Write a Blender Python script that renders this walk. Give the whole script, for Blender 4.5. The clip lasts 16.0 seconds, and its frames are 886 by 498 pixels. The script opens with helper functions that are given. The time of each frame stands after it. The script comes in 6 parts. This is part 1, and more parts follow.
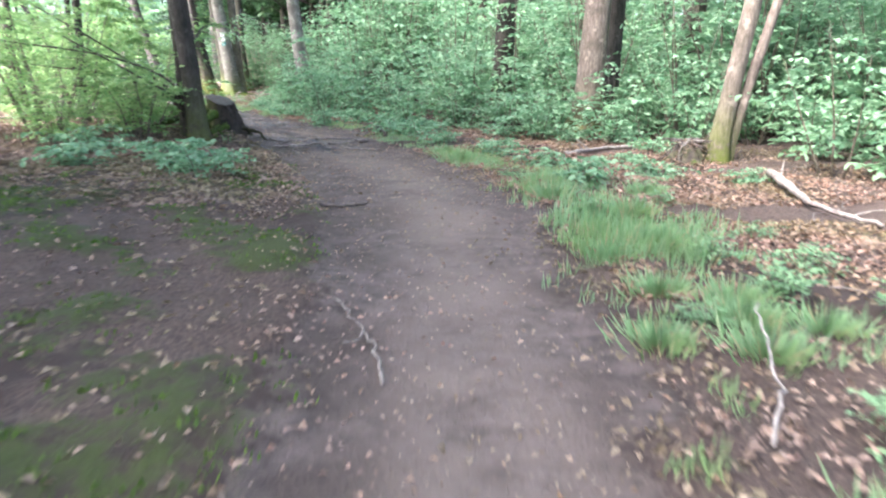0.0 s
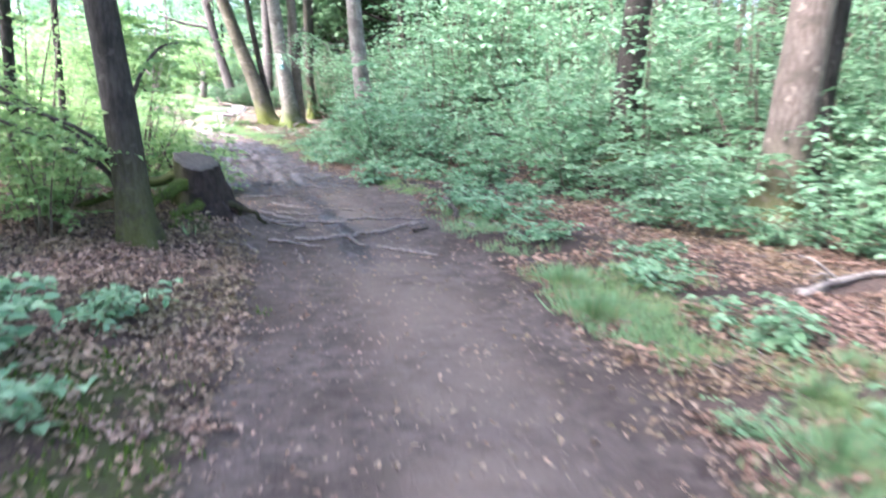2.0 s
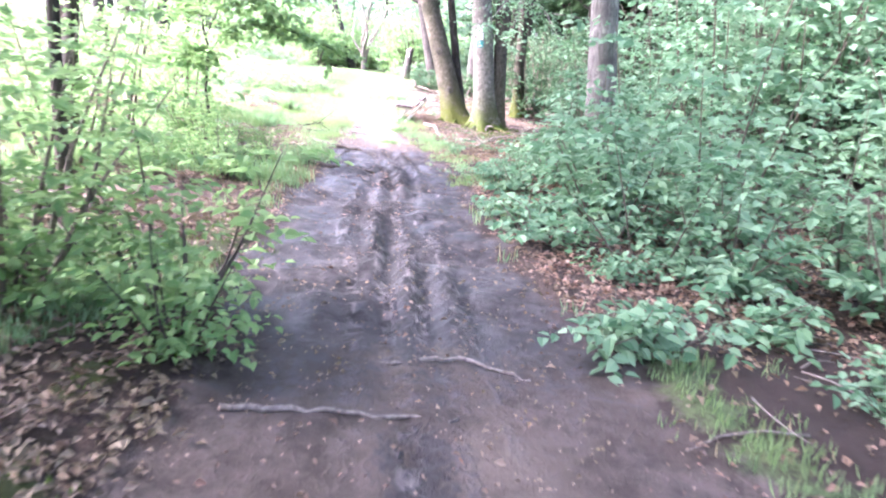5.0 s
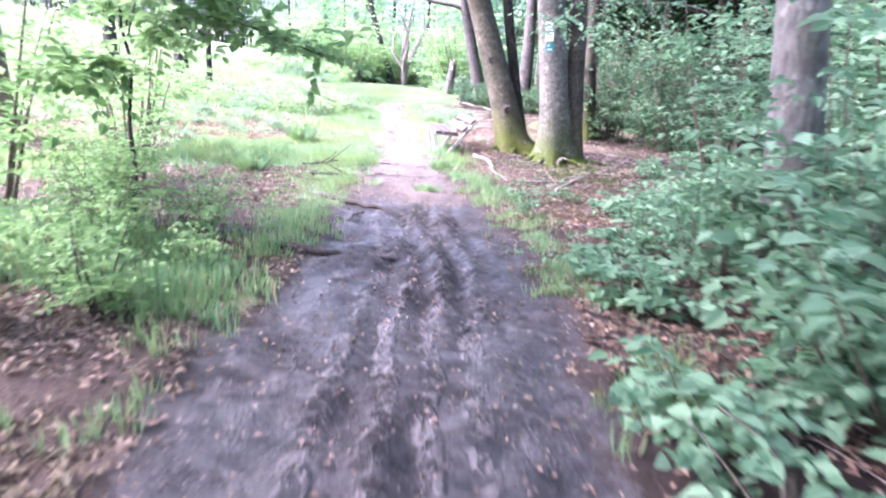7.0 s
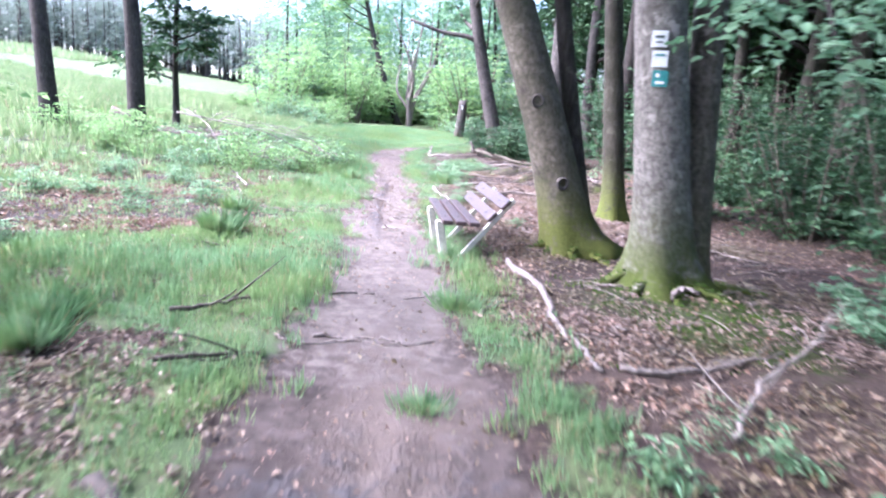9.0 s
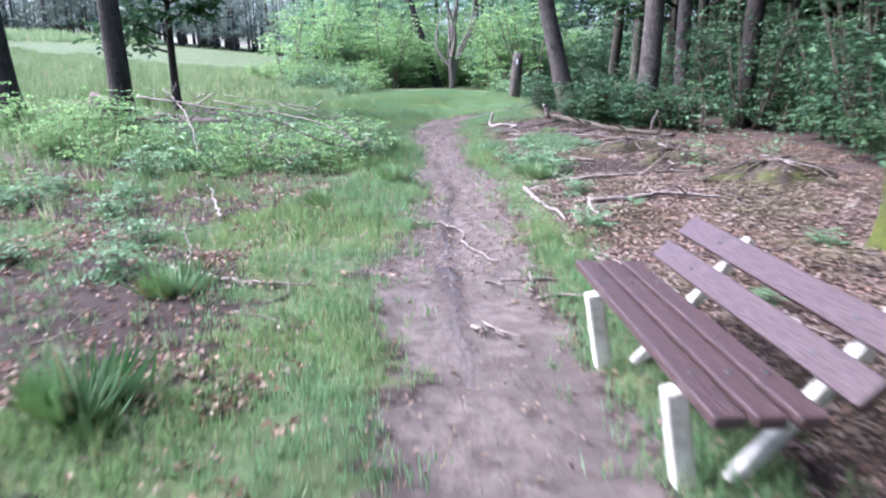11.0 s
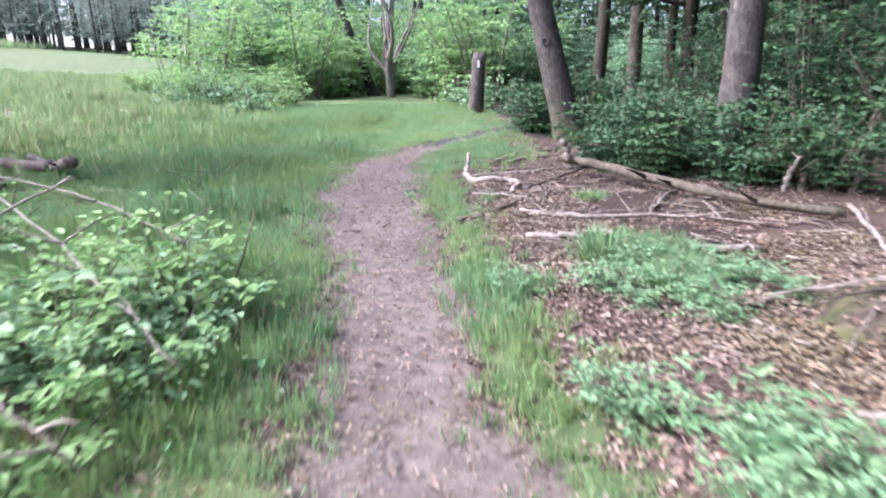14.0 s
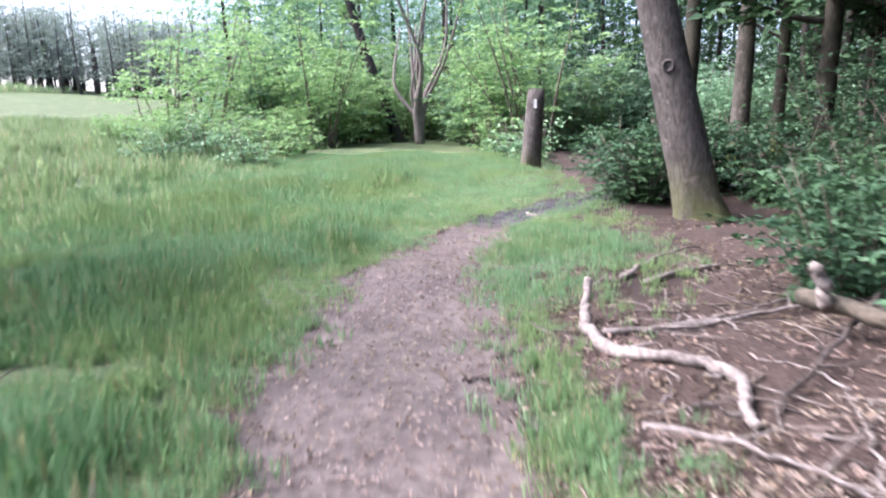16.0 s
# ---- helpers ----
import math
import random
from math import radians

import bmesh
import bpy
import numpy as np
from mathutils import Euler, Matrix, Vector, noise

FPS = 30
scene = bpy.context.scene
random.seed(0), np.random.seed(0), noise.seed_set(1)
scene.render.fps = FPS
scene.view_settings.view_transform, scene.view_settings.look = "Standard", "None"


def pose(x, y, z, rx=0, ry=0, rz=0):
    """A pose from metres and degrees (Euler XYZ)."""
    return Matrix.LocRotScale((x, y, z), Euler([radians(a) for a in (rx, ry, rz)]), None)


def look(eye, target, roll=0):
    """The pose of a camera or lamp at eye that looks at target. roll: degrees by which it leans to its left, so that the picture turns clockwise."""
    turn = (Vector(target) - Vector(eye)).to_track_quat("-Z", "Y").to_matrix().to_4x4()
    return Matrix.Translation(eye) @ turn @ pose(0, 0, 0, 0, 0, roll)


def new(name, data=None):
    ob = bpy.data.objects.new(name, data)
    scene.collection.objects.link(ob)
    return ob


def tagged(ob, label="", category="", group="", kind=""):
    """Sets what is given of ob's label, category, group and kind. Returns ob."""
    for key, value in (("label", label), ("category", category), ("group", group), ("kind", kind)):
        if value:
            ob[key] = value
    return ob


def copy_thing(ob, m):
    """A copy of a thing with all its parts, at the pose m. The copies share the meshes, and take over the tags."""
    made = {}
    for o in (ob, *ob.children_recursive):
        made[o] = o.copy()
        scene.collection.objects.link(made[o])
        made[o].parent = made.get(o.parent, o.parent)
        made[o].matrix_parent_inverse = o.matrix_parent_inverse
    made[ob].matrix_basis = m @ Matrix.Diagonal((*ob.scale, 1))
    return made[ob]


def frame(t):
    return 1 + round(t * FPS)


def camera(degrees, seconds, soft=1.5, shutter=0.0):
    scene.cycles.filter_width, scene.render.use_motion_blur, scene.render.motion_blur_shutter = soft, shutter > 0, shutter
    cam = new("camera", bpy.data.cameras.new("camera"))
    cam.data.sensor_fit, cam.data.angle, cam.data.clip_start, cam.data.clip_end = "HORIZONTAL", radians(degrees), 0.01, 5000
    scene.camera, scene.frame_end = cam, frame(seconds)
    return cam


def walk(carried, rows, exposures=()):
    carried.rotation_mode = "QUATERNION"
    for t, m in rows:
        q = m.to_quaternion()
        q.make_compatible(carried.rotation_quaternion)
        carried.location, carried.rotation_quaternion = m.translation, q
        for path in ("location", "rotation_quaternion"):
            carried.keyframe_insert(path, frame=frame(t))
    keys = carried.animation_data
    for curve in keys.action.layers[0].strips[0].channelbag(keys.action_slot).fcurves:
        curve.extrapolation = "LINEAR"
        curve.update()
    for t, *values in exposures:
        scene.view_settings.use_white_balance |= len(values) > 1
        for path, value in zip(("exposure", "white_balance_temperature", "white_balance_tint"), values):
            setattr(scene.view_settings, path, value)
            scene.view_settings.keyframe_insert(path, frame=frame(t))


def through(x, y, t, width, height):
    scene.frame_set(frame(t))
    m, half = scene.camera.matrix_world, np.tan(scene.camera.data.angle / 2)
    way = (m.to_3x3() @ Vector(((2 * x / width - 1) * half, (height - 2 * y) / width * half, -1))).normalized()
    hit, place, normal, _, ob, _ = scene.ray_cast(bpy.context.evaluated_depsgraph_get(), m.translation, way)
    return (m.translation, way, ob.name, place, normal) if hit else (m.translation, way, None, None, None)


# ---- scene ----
cam = camera(68.0, 16.0, soft=2.1, shutter=0.5)
PATH = [
    (0, (3.133, 0.812, 1.179), (3.053, 2.739, 0.647), 0.8),
    (0.5, (3.008, 1.842, 1.217), (2.98, 3.776, 0.709), 2.0),
    (1, (2.943, 2.97, 1.302), (2.822, 4.914, 0.847), 3.0),
    (1.5, (2.867, 4.013, 1.344), (2.778, 5.945, 0.835), 5.2),
    (2, (2.706, 5.151, 1.409), (2.379, 7.065, 0.93), 1.3),
    (2.5, (2.505, 6.184, 1.439), (2.088, 8.09, 0.997), 1.0),
    (3, (2.249, 7.309, 1.486), (1.663, 9.166, 1.03), 3.4),
    (3.5, (1.902, 8.316, 1.468), (1.228, 10.143, 1.01), 4.6),
    (4, (1.417, 9.327, 1.423), (0.686, 11.136, 0.982), 6.2),
    (4.1, (1.301, 9.475, 1.425), (0.549, 11.277, 0.99), 7.3),
    (4.2, (1.182, 9.722, 1.423), (0.382, 11.499, 0.974), 7.4),
    (6.3, (-0.451, 12.911, 1.382), (-1.366, 14.591, 0.797), 3.2),
    (6.5, (-0.722, 13.334, 1.415), (-1.734, 14.983, 0.909), 2.1),
    (7, (-1.372, 14.389, 1.376), (-2.359, 16.051, 0.864), 3.6),
    (7.5, (-2.095, 15.362, 1.386), (-3.19, 16.956, 0.876), 2.7),
    (8, (-2.779, 16.491, 1.467), (-3.826, 18.137, 1.025), 2.7),
    (8.5, (-3.312, 17.52, 1.487), (-4.209, 19.238, 0.993), 5.4),
    (9, (-4.005, 18.57, 1.504), (-5.03, 20.238, 1.097), 3.7),
    (9.2, (-4.268, 19.005, 1.546), (-5.266, 20.684, 1.12), 6.0),
    (11.3, (-7.537, 22.784, 1.471), (-8.663, 24.35, 0.941), -1.1),
    (11.5, (-7.833, 23.205, 1.482), (-8.928, 24.799, 0.974), 0.1),
    (12, (-8.656, 24.286, 1.541), (-9.791, 25.899, 1.209), -0.3),
    (12.5, (-9.354, 25.32, 1.525), (-10.41, 26.981, 1.171), -1.5),
    (13, (-10.161, 26.388, 1.573), (-11.157, 28.086, 1.218), -0.7),
    (13.5, (-10.864, 27.371, 1.616), (-11.85, 29.054, 1.175), -0.5),
    (14, (-11.552, 28.432, 1.601), (-12.524, 30.1, 1.078), -1.4),
    (14.5, (-12.261, 29.49, 1.629), (-13.299, 31.134, 1.161), -0.2),
    (15, (-13.086, 30.633, 1.665), (-14.168, 32.263, 1.251), -1.7),
    (15.5, (-13.781, 31.674, 1.611), (-14.852, 33.309, 1.186), -1.4),
    (16, (-14.599, 32.741, 1.61), (-15.648, 34.395, 1.208), -1.7),
]

# ---------- exposure, world and sun ----------
EXPOSURES = [(0.0, 3.6, 6200, 13), (1.0, 3.8, 5950, 15), (2.0, 3.85, 5950, 20), (3.0, 4.0, 6000, 28), (4.0, 4.1, 6000, 31), (6.5, 3.85, 5650, 36), (7.0, 3.6, 5600, 35), (7.5, 3.45, 5450, 33), (8.0, 3.2, 5450, 28), (8.5, 3.05, 5450, 26), (9.0, 2.85, 5400, 26), (11.5, 1.95, 5400, 21), (13.0, 2.05, 5600, 20), (16.0, 2.1, 5850, 22)]
walk(cam, [(t, look(eye, target, roll)) for t, eye, target, roll in PATH], EXPOSURES)

world = bpy.data.worlds.new("sky")
world.use_nodes = True
scene.world = world
wn, wl = world.node_tree.nodes, world.node_tree.links
sky = wn.new("ShaderNodeTexSky")
sky.sky_type = "NISHITA"
sky.sun_disc = False
sky.sun_elevation, sky.sun_rotation = radians(49), radians(239)
sky.air_density, sky.dust_density, sky.ozone_density = 0.8, 4.0, 0.5
wn["Background"].inputs[1].default_value = 0.15
wl.new(sky.outputs[0], wn["Background"].inputs[0])
sun = new("sun", bpy.data.lights.new("sun", "SUN"))
sun.data.energy, sun.data.angle, sun.data.color = 3.2, radians(40), (1.0, 0.96, 0.9)
sun.matrix_world = look((-40, -4, 46), (-6, 16, 0))


# ---------- materials ----------
class Mat:
    """A small node builder for one material."""

    def __init__(self, name):
        self.m = bpy.data.materials.new(name)
        self.m.use_nodes = True
        self.n, self.l = self.m.node_tree.nodes, self.m.node_tree.links
        self.bsdf = self.n["Principled BSDF"]
        self.out = self.n["Material Output"]
        self.co = self.n.new("ShaderNodeTexCoord").outputs["Object"]

    def put(self, value, socket):
        if isinstance(value, bpy.types.NodeSocket):
            self.l.new(value, socket)
        elif isinstance(value, tuple):
            socket.default_value = (*value, 1.0) if len(value) == 3 else value
        else:
            socket.default_value = value

    def noise(self, scale, detail=4.0, rough=0.6, stretch=None):
        nd = self.n.new("ShaderNodeTexNoise")
        nd.inputs["Scale"].default_value, nd.inputs["Detail"].default_value = scale, detail
        nd.inputs["Roughness"].default_value = rough
        co = self.co
        if stretch:
            mp = self.n.new("ShaderNodeMapping")
            mp.inputs["Scale"].default_value = stretch
            self.l.new(co, mp.inputs[0])
            co = mp.outputs[0]
        self.l.new(co, nd.inputs["Vector"])
        return nd.outputs["Fac"]

    def ramp(self, fac, lo, hi, a=0.0, b=1.0):
        nd = self.n.new("ShaderNodeMapRange")
        nd.interpolation_type = "SMOOTHSTEP"
        self.put(fac, nd.inputs[0])
        for i, v in enumerate((lo, hi, a, b)):
            nd.inputs[i + 1].default_value = v
        return nd.outputs[0]

    def mix(self, fac, a, b):
        nd = self.n.new("ShaderNodeMix")
        nd.data_type = "RGBA"
        self.put(fac, nd.inputs["Factor"])
        self.put(a, nd.inputs[6])
        self.put(b, nd.inputs[7])
        return nd.outputs[2]

    def math(self, op, a, b):
        nd = self.n.new("ShaderNodeMath")
        nd.operation = op
        self.put(a, nd.inputs[0])
        self.put(b, nd.inputs[1])
        return nd.outputs[0]

    def attr(self, name):
        nd = self.n.new("ShaderNodeAttribute")
        nd.attribute_name = name
        return nd.outputs["Fac"]

    def island(self):
        return self.n.new("ShaderNodeNewGeometry").outputs["Random Per Island"]

    def each(self):
        return self.n.new("ShaderNodeObjectInfo").outputs["Random"]

    def bump(self, height, strength=0.5, distance=0.02):
        nd = self.n.new("ShaderNodeBump")
        nd.inputs["Strength"].default_value, nd.inputs["Distance"].default_value = strength, distance
        self.l.new(height, nd.inputs["Height"])
        self.l.new(nd.outputs[0], self.bsdf.inputs["Normal"])

    def set(self, color, rough=0.8, metal=0.0):
        self.put(color, self.bsdf.inputs["Base Color"])
        self.put(rough, self.bsdf.inputs["Roughness"])
        self.put(metal, self.bsdf.inputs["Metallic"])
        return self.m


def bark_material(name, dark, light, moss=(0.08, 0.095, 0.02), streak=(1, 1, 0.25)):
    k = Mat(name)
    big, fine = k.noise(2.2, 5), k.noise(26, 6, 0.7, streak)
    spots = k.noise(7, 3)
    c = k.mix(k.ramp(fine, 0.3, 0.7), dark, light)
    c = k.mix(k.ramp(big, 0.45, 0.7, 0, 0.65), c, tuple(v * 0.55 for v in dark))
    c = k.mix(k.ramp(spots, 0.6, 0.68, 0, 0.55), c, tuple(min(0.6, v * 1.5) for v in light))
    m = k.math("MULTIPLY", k.attr("moss"), k.ramp(k.noise(5, 5, 0.7), 0.28, 0.52))
    mc = k.mix(k.noise(40, 3), tuple(v * 0.5 for v in moss), tuple(v * 1.5 for v in moss))
    c = k.mix(m, c, mc)
    k.bump(k.math("ADD", fine, k.math("MULTIPLY", big, 0.8)), 0.6, 0.03)
    k.bsdf.inputs["Specular IOR Level"].default_value = 0.2
    return k.set(c, 0.85)


def leaf_material(name, a, b, through=0.35, rough=0.6, dry=None, patch=None):
    """Thin leaves: two greens leaf by leaf, with light coming through them."""
    k = Mat(name)
    c = k.mix(k.island(), a, b)
    c = k.mix(k.ramp(k.noise(0.9, 2), 0.35, 0.7, 0, 0.45), c, tuple(0.6 * x + 0.4 * y for x, y in zip(a, (0.12, 0.2, 0.03))))
    if patch:
        c = k.mix(k.ramp(k.noise(0.55, 4, 0.65), 0.42, 0.62, 0, 0.7), c, patch)
    if dry:
        c = k.mix(k.ramp(k.island(), 0.88, 0.96), c, dry)
    k.set(c, rough)
    k.bsdf.inputs["Specular IOR Level"].default_value = 0.25
    tr = k.n.new("ShaderNodeBsdfTranslucent")
    k.put(c, tr.inputs[0])
    mx = k.n.new("ShaderNodeMixShader")
    mx.inputs[0].default_value = through
    k.l.new(k.bsdf.outputs[0], mx.inputs[1])
    k.l.new(tr.outputs[0], mx.inputs[2])
    k.l.new(mx.outputs[0], k.out.inputs[0])
    return k.m


def ground_material():
    k = Mat("forest_ground")
    f1, f2, f3, f4 = k.noise(1.3, 4), k.noise(9, 5, 0.65), k.noise(48, 4, 0.7), k.noise(140, 2, 0.7)
    soil = k.mix(f2, (0.017, 0.011, 0.009), (0.05, 0.032, 0.026))
    lit = k.mix(k.ramp(f3, 0.35, 0.65), (0.03, 0.02, 0.016), (0.09, 0.061, 0.05))
    lit = k.mix(k.ramp(f2, 0.5, 0.7, 0, 0.5), lit, (0.05, 0.028, 0.021))
    dirt = k.mix(k.ramp(f2, 0.3, 0.7), (0.043, 0.032, 0.029), (0.108, 0.083, 0.075))
    dirt = k.mix(k.ramp(f1, 0.42, 0.66, 0, 0.7), dirt, k.mix(f3, (0.022, 0.015, 0.012), (0.055, 0.037, 0.03)))
    dirt = k.mix(k.ramp(f4, 0.62, 0.72, 0, 0.5), dirt, (0.22, 0.185, 0.17))
    worn = k.math("MULTIPLY", k.ramp(k.math("ABSOLUTE", k.math("SUBTRACT", k.attr("across"), 0.12), 0.0), 0.1, 0.6, 0.85, 0.0), k.ramp(f1, 0.28, 0.62))
    dirt = k.mix(worn, dirt, k.mix(f3, (0.1, 0.075, 0.064), (0.19, 0.148, 0.128)))
    mud = k.mix(k.ramp(f2, 0.3, 0.68), (0.012, 0.0105, 0.0115), (0.06, 0.053, 0.056))
    sand = k.mix(k.ramp(f2, 0.3, 0.7), (0.08, 0.064, 0.058), (0.165, 0.136, 0.123))
    sand = k.mix(k.ramp(f1, 0.45, 0.62, 0, 0.6), sand, (0.075, 0.06, 0.056))
    sand = k.mix(k.ramp(f3, 0.6, 0.72, 0, 0.55), sand, (0.3, 0.25, 0.225))
    turf = k.mix(k.ramp(f3, 0.3, 0.7), (0.035, 0.058, 0.022), (0.085, 0.13, 0.05))
    turf = k.mix(k.ramp(f1, 0.4, 0.7, 0, 0.5), turf, (0.16, 0.165, 0.075))
    moss = k.mix(f3, (0.016, 0.02, 0.006), (0.05, 0.066, 0.014))
    br = k.math("MULTIPLY", k.math("ADD", k.math("SUBTRACT", f2, 0.5), k.math("MULTIPLY", k.math("SUBTRACT", f3, 0.5), 0.5)), 1.5)

    def soft(name):
        return k.ramp(k.math("ADD", k.attr(name), br), 0.3, 0.7)

    c = k.mix(soft("litter"), soil, lit)
    c = k.mix(soft("turf"), c, turf)
    c = k.mix(soft("trail"), c, dirt)
    c = k.mix(soft("sand"), c, sand)
    c = k.mix(soft("mud"), c, mud)
    c = k.mix(soft("moss"), c, moss)
    h = k.math("ADD", k.math("MULTIPLY", f3, 0.6), k.math("ADD", f2, k.math("MULTIPLY", f4, 0.3)))
    wave = k.n.new("ShaderNodeMath")
    wave.operation = "SINE"
    k.l.new(k.math("ADD", k.math("MULTIPLY", k.attr("across"), 27.0), k.math("MULTIPLY", f1, 9.0)), wave.inputs[0])
    tread = k.math("MULTIPLY", k.ramp(wave.outputs[0], -0.2, 0.9), k.attr("mud"))
    tread = k.math("MULTIPLY", tread, k.ramp(f2, 0.42, 0.62))
    tread = k.math("MULTIPLY", tread, k.ramp(k.math("ABSOLUTE", k.attr("across"), 0.0), 0.25, 0.6, 1.0, 0.15))
    c = k.mix(k.math("MULTIPLY", tread, 0.8), c, (0.15, 0.132, 0.135))
    h = k.math("ADD", h, k.math("MULTIPLY", tread, 1.5))
    k.bump(h, 0.8, 0.035)
    wet = k.math("MULTIPLY", k.attr("mud"), k.ramp(f1, 0.35, 0.6))
    k.bsdf.inputs["Specular IOR Level"].default_value = 0.35
    return k.set(c, k.ramp(wet, 0.2, 0.9, 0.92, 0.45))


def plain(name, a, b, rough=0.8, scale=14, stretch=None, bump=0.4):
    k = Mat(name)
    f = k.noise(scale, 5, 0.65, stretch)
    k.bump(f, bump, 0.01)
    return k.set(k.mix(k.ramp(f, 0.3, 0.7), k.mix(k.noise(3, 3), a, tuple(v * 0.7 for v in a)), b), rough)


GROUND = ground_material()
BEECH = bark_material("beech_bark", (0.11, 0.098, 0.09), (0.27, 0.245, 0.225))
# dark bark, lowered further so the wood's deep shade is in the colour
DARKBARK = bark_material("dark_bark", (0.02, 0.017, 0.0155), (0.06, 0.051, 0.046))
OLDBEECH = bark_material("old_beech_bark", (0.085, 0.075, 0.068), (0.27, 0.245, 0.225), (0.06, 0.078, 0.016), (1, 1, 0.8))
LEANBARK = bark_material("mossy_bark", (0.05, 0.042, 0.035), (0.15, 0.128, 0.108), (0.075, 0.086, 0.018), (1, 1, 0.7))
GREYBARK = bark_material("grey_bark", (0.04, 0.035, 0.032), (0.12, 0.105, 0.096))
BROWNBARK = bark_material("brown_bark", (0.075, 0.058, 0.05), (0.2, 0.16, 0.138))
STUMPBARK = bark_material("stump_bark", (0.012, 0.008, 0.007), (0.04, 0.029, 0.024), (0.05, 0.075, 0.014))
CUTWOOD = plain("cut_wood", (0.038, 0.032, 0.028), (0.085, 0.073, 0.064), 0.85, 30)
DEADWOOD = plain("dead_wood", (0.17, 0.14, 0.125), (0.36, 0.315, 0.285), 0.8, 22, (1, 1, 1))
GREYTWIG = plain("grey_twig", (0.1, 0.08, 0.07), (0.24, 0.205, 0.185), 0.85, 22)
DARKTWIG = plain("dark_twig", (0.025, 0.019, 0.016), (0.075, 0.058, 0.05), 0.85, 22)
ROOTWOOD = plain("root_wood", (0.09, 0.072, 0.066), (0.22, 0.185, 0.172), 0.8, 30)
STEM = plain("stem_bark", (0.075, 0.06, 0.045), (0.17, 0.14, 0.105), 0.8, 30)
BENCHWOOD = plain("bench_wood", (0.05, 0.031, 0.031), (0.1, 0.064, 0.064), 0.36, 16, (0.6, 6, 6))
CREAM = plain("cream_painted_frame", (0.5, 0.48, 0.42), (0.72, 0.7, 0.64), 0.6, 12, None, 0.15)
# cool tint of forest shade and sunlit tone are put into these greens
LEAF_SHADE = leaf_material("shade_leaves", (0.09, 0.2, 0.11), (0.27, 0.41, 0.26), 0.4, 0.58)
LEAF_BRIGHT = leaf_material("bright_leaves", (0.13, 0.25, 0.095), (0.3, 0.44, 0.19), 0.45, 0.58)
# dark evergreen green, deepened: the wood's shade is put into the colour
LEAF_DARKENED = leaf_material("darkened_leaves", (0.022, 0.058, 0.03), (0.065, 0.135, 0.066), 0.22)
LEAF_PALE = leaf_material("pale_weeds", (0.11, 0.22, 0.12), (0.24, 0.36, 0.2), 0.35, 0.5)
# distance haze is put into the needles as a paler grey-green
NEEDLE_HAZED = leaf_material("hazed_pine_needles", (0.17, 0.22, 0.19), (0.28, 0.33, 0.29), 0.35)
ROTLOG = plain("rotting_log", (0.03, 0.027, 0.016), (0.1, 0.08, 0.058), 0.9, 18)
OLDWOOD = plain("weathered_wood", (0.12, 0.098, 0.087), (0.27, 0.23, 0.205), 0.85, 26)
GRASS = leaf_material("grass_blades", (0.16, 0.3, 0.14), (0.33, 0.48, 0.29), 0.45, 0.5, (0.42, 0.36, 0.22), (0.25, 0.35, 0.14))
GRASS_DRY = leaf_material("meadow_grass", (0.25, 0.36, 0.17), (0.45, 0.53, 0.31), 0.35, 0.5, (0.52, 0.45, 0.32))
MOSSY = leaf_material("moss_fronds", (0.03, 0.07, 0.01), (0.1, 0.17, 0.02), 0.2, 0.7)
LITTER = leaf_material("dry_leaves", (0.1, 0.062, 0.048), (0.3, 0.215, 0.175), 0.12, 0.6)
LITTER_PALE = leaf_material("pale_dry_leaves", (0.15, 0.105, 0.088), (0.34, 0.265, 0.235), 0.1, 0.65)
LITTER_RED = leaf_material("russet_leaves", (0.16, 0.085, 0.062), (0.35, 0.235, 0.19), 0.12, 0.6)
SIGNWHITE = plain("white_enamel", (0.68, 0.68, 0.68), (0.8, 0.8, 0.8), 0.4, 8, None, 0.05)
SIGNTEAL = plain("teal_enamel", (0.03, 0.2, 0.2), (0.05, 0.27, 0.26), 0.4, 8, None, 0.05)
SIGNDARK = plain("dark_enamel", (0.05, 0.06, 0.06), (0.09, 0.1, 0.1), 0.4, 8, None, 0.05)

# ---------- numbers: the trail, the relief, and small geometry helpers ----------
rng = np.random.default_rng(7)
TRAIL = np.array([(3.6, -60), (3.3, -4), (3.12, 2.4), (2.85, 5.9), (2.35, 7.65), (1.86, 8.9), (1.0, 10.7), (0.05, 12.5),
                  (-1.4, 14.6), (-2.75, 16.4), (-4.0, 18.6), (-4.95, 19.8), (-6.05, 21.4), (-6.56, 22.0), (-9.1, 25.4),
                  (-10.7, 27.5), (-11.9, 29.3), (-13.28, 30.87), (-14.78, 32.98), (-16.02, 34.52), (-17.08, 35.95), (-18.2, 37.9),
                  (-18.9, 39.6), (-24, 48), (-70, 118)], float)
WIDTH = np.array([0.8, 0.7, 0.62, 0.8, 0.87, 0.95, 0.95, 1.0, 0.9, 0.85, 0.75, 0.68, 0.55, 0.5, 0.46, 0.5, 0.42, 0.36, 0.5,
                  0.64, 0.68, 0.6, 0.5, 0.0, 0.0])
BEND = np.array([(-18.2, 37.9), (-18.9, 39.8), (-19.1, 41.6), (-18.4, 43.6), (-16.6, 46.5), (-14, 50)], float)


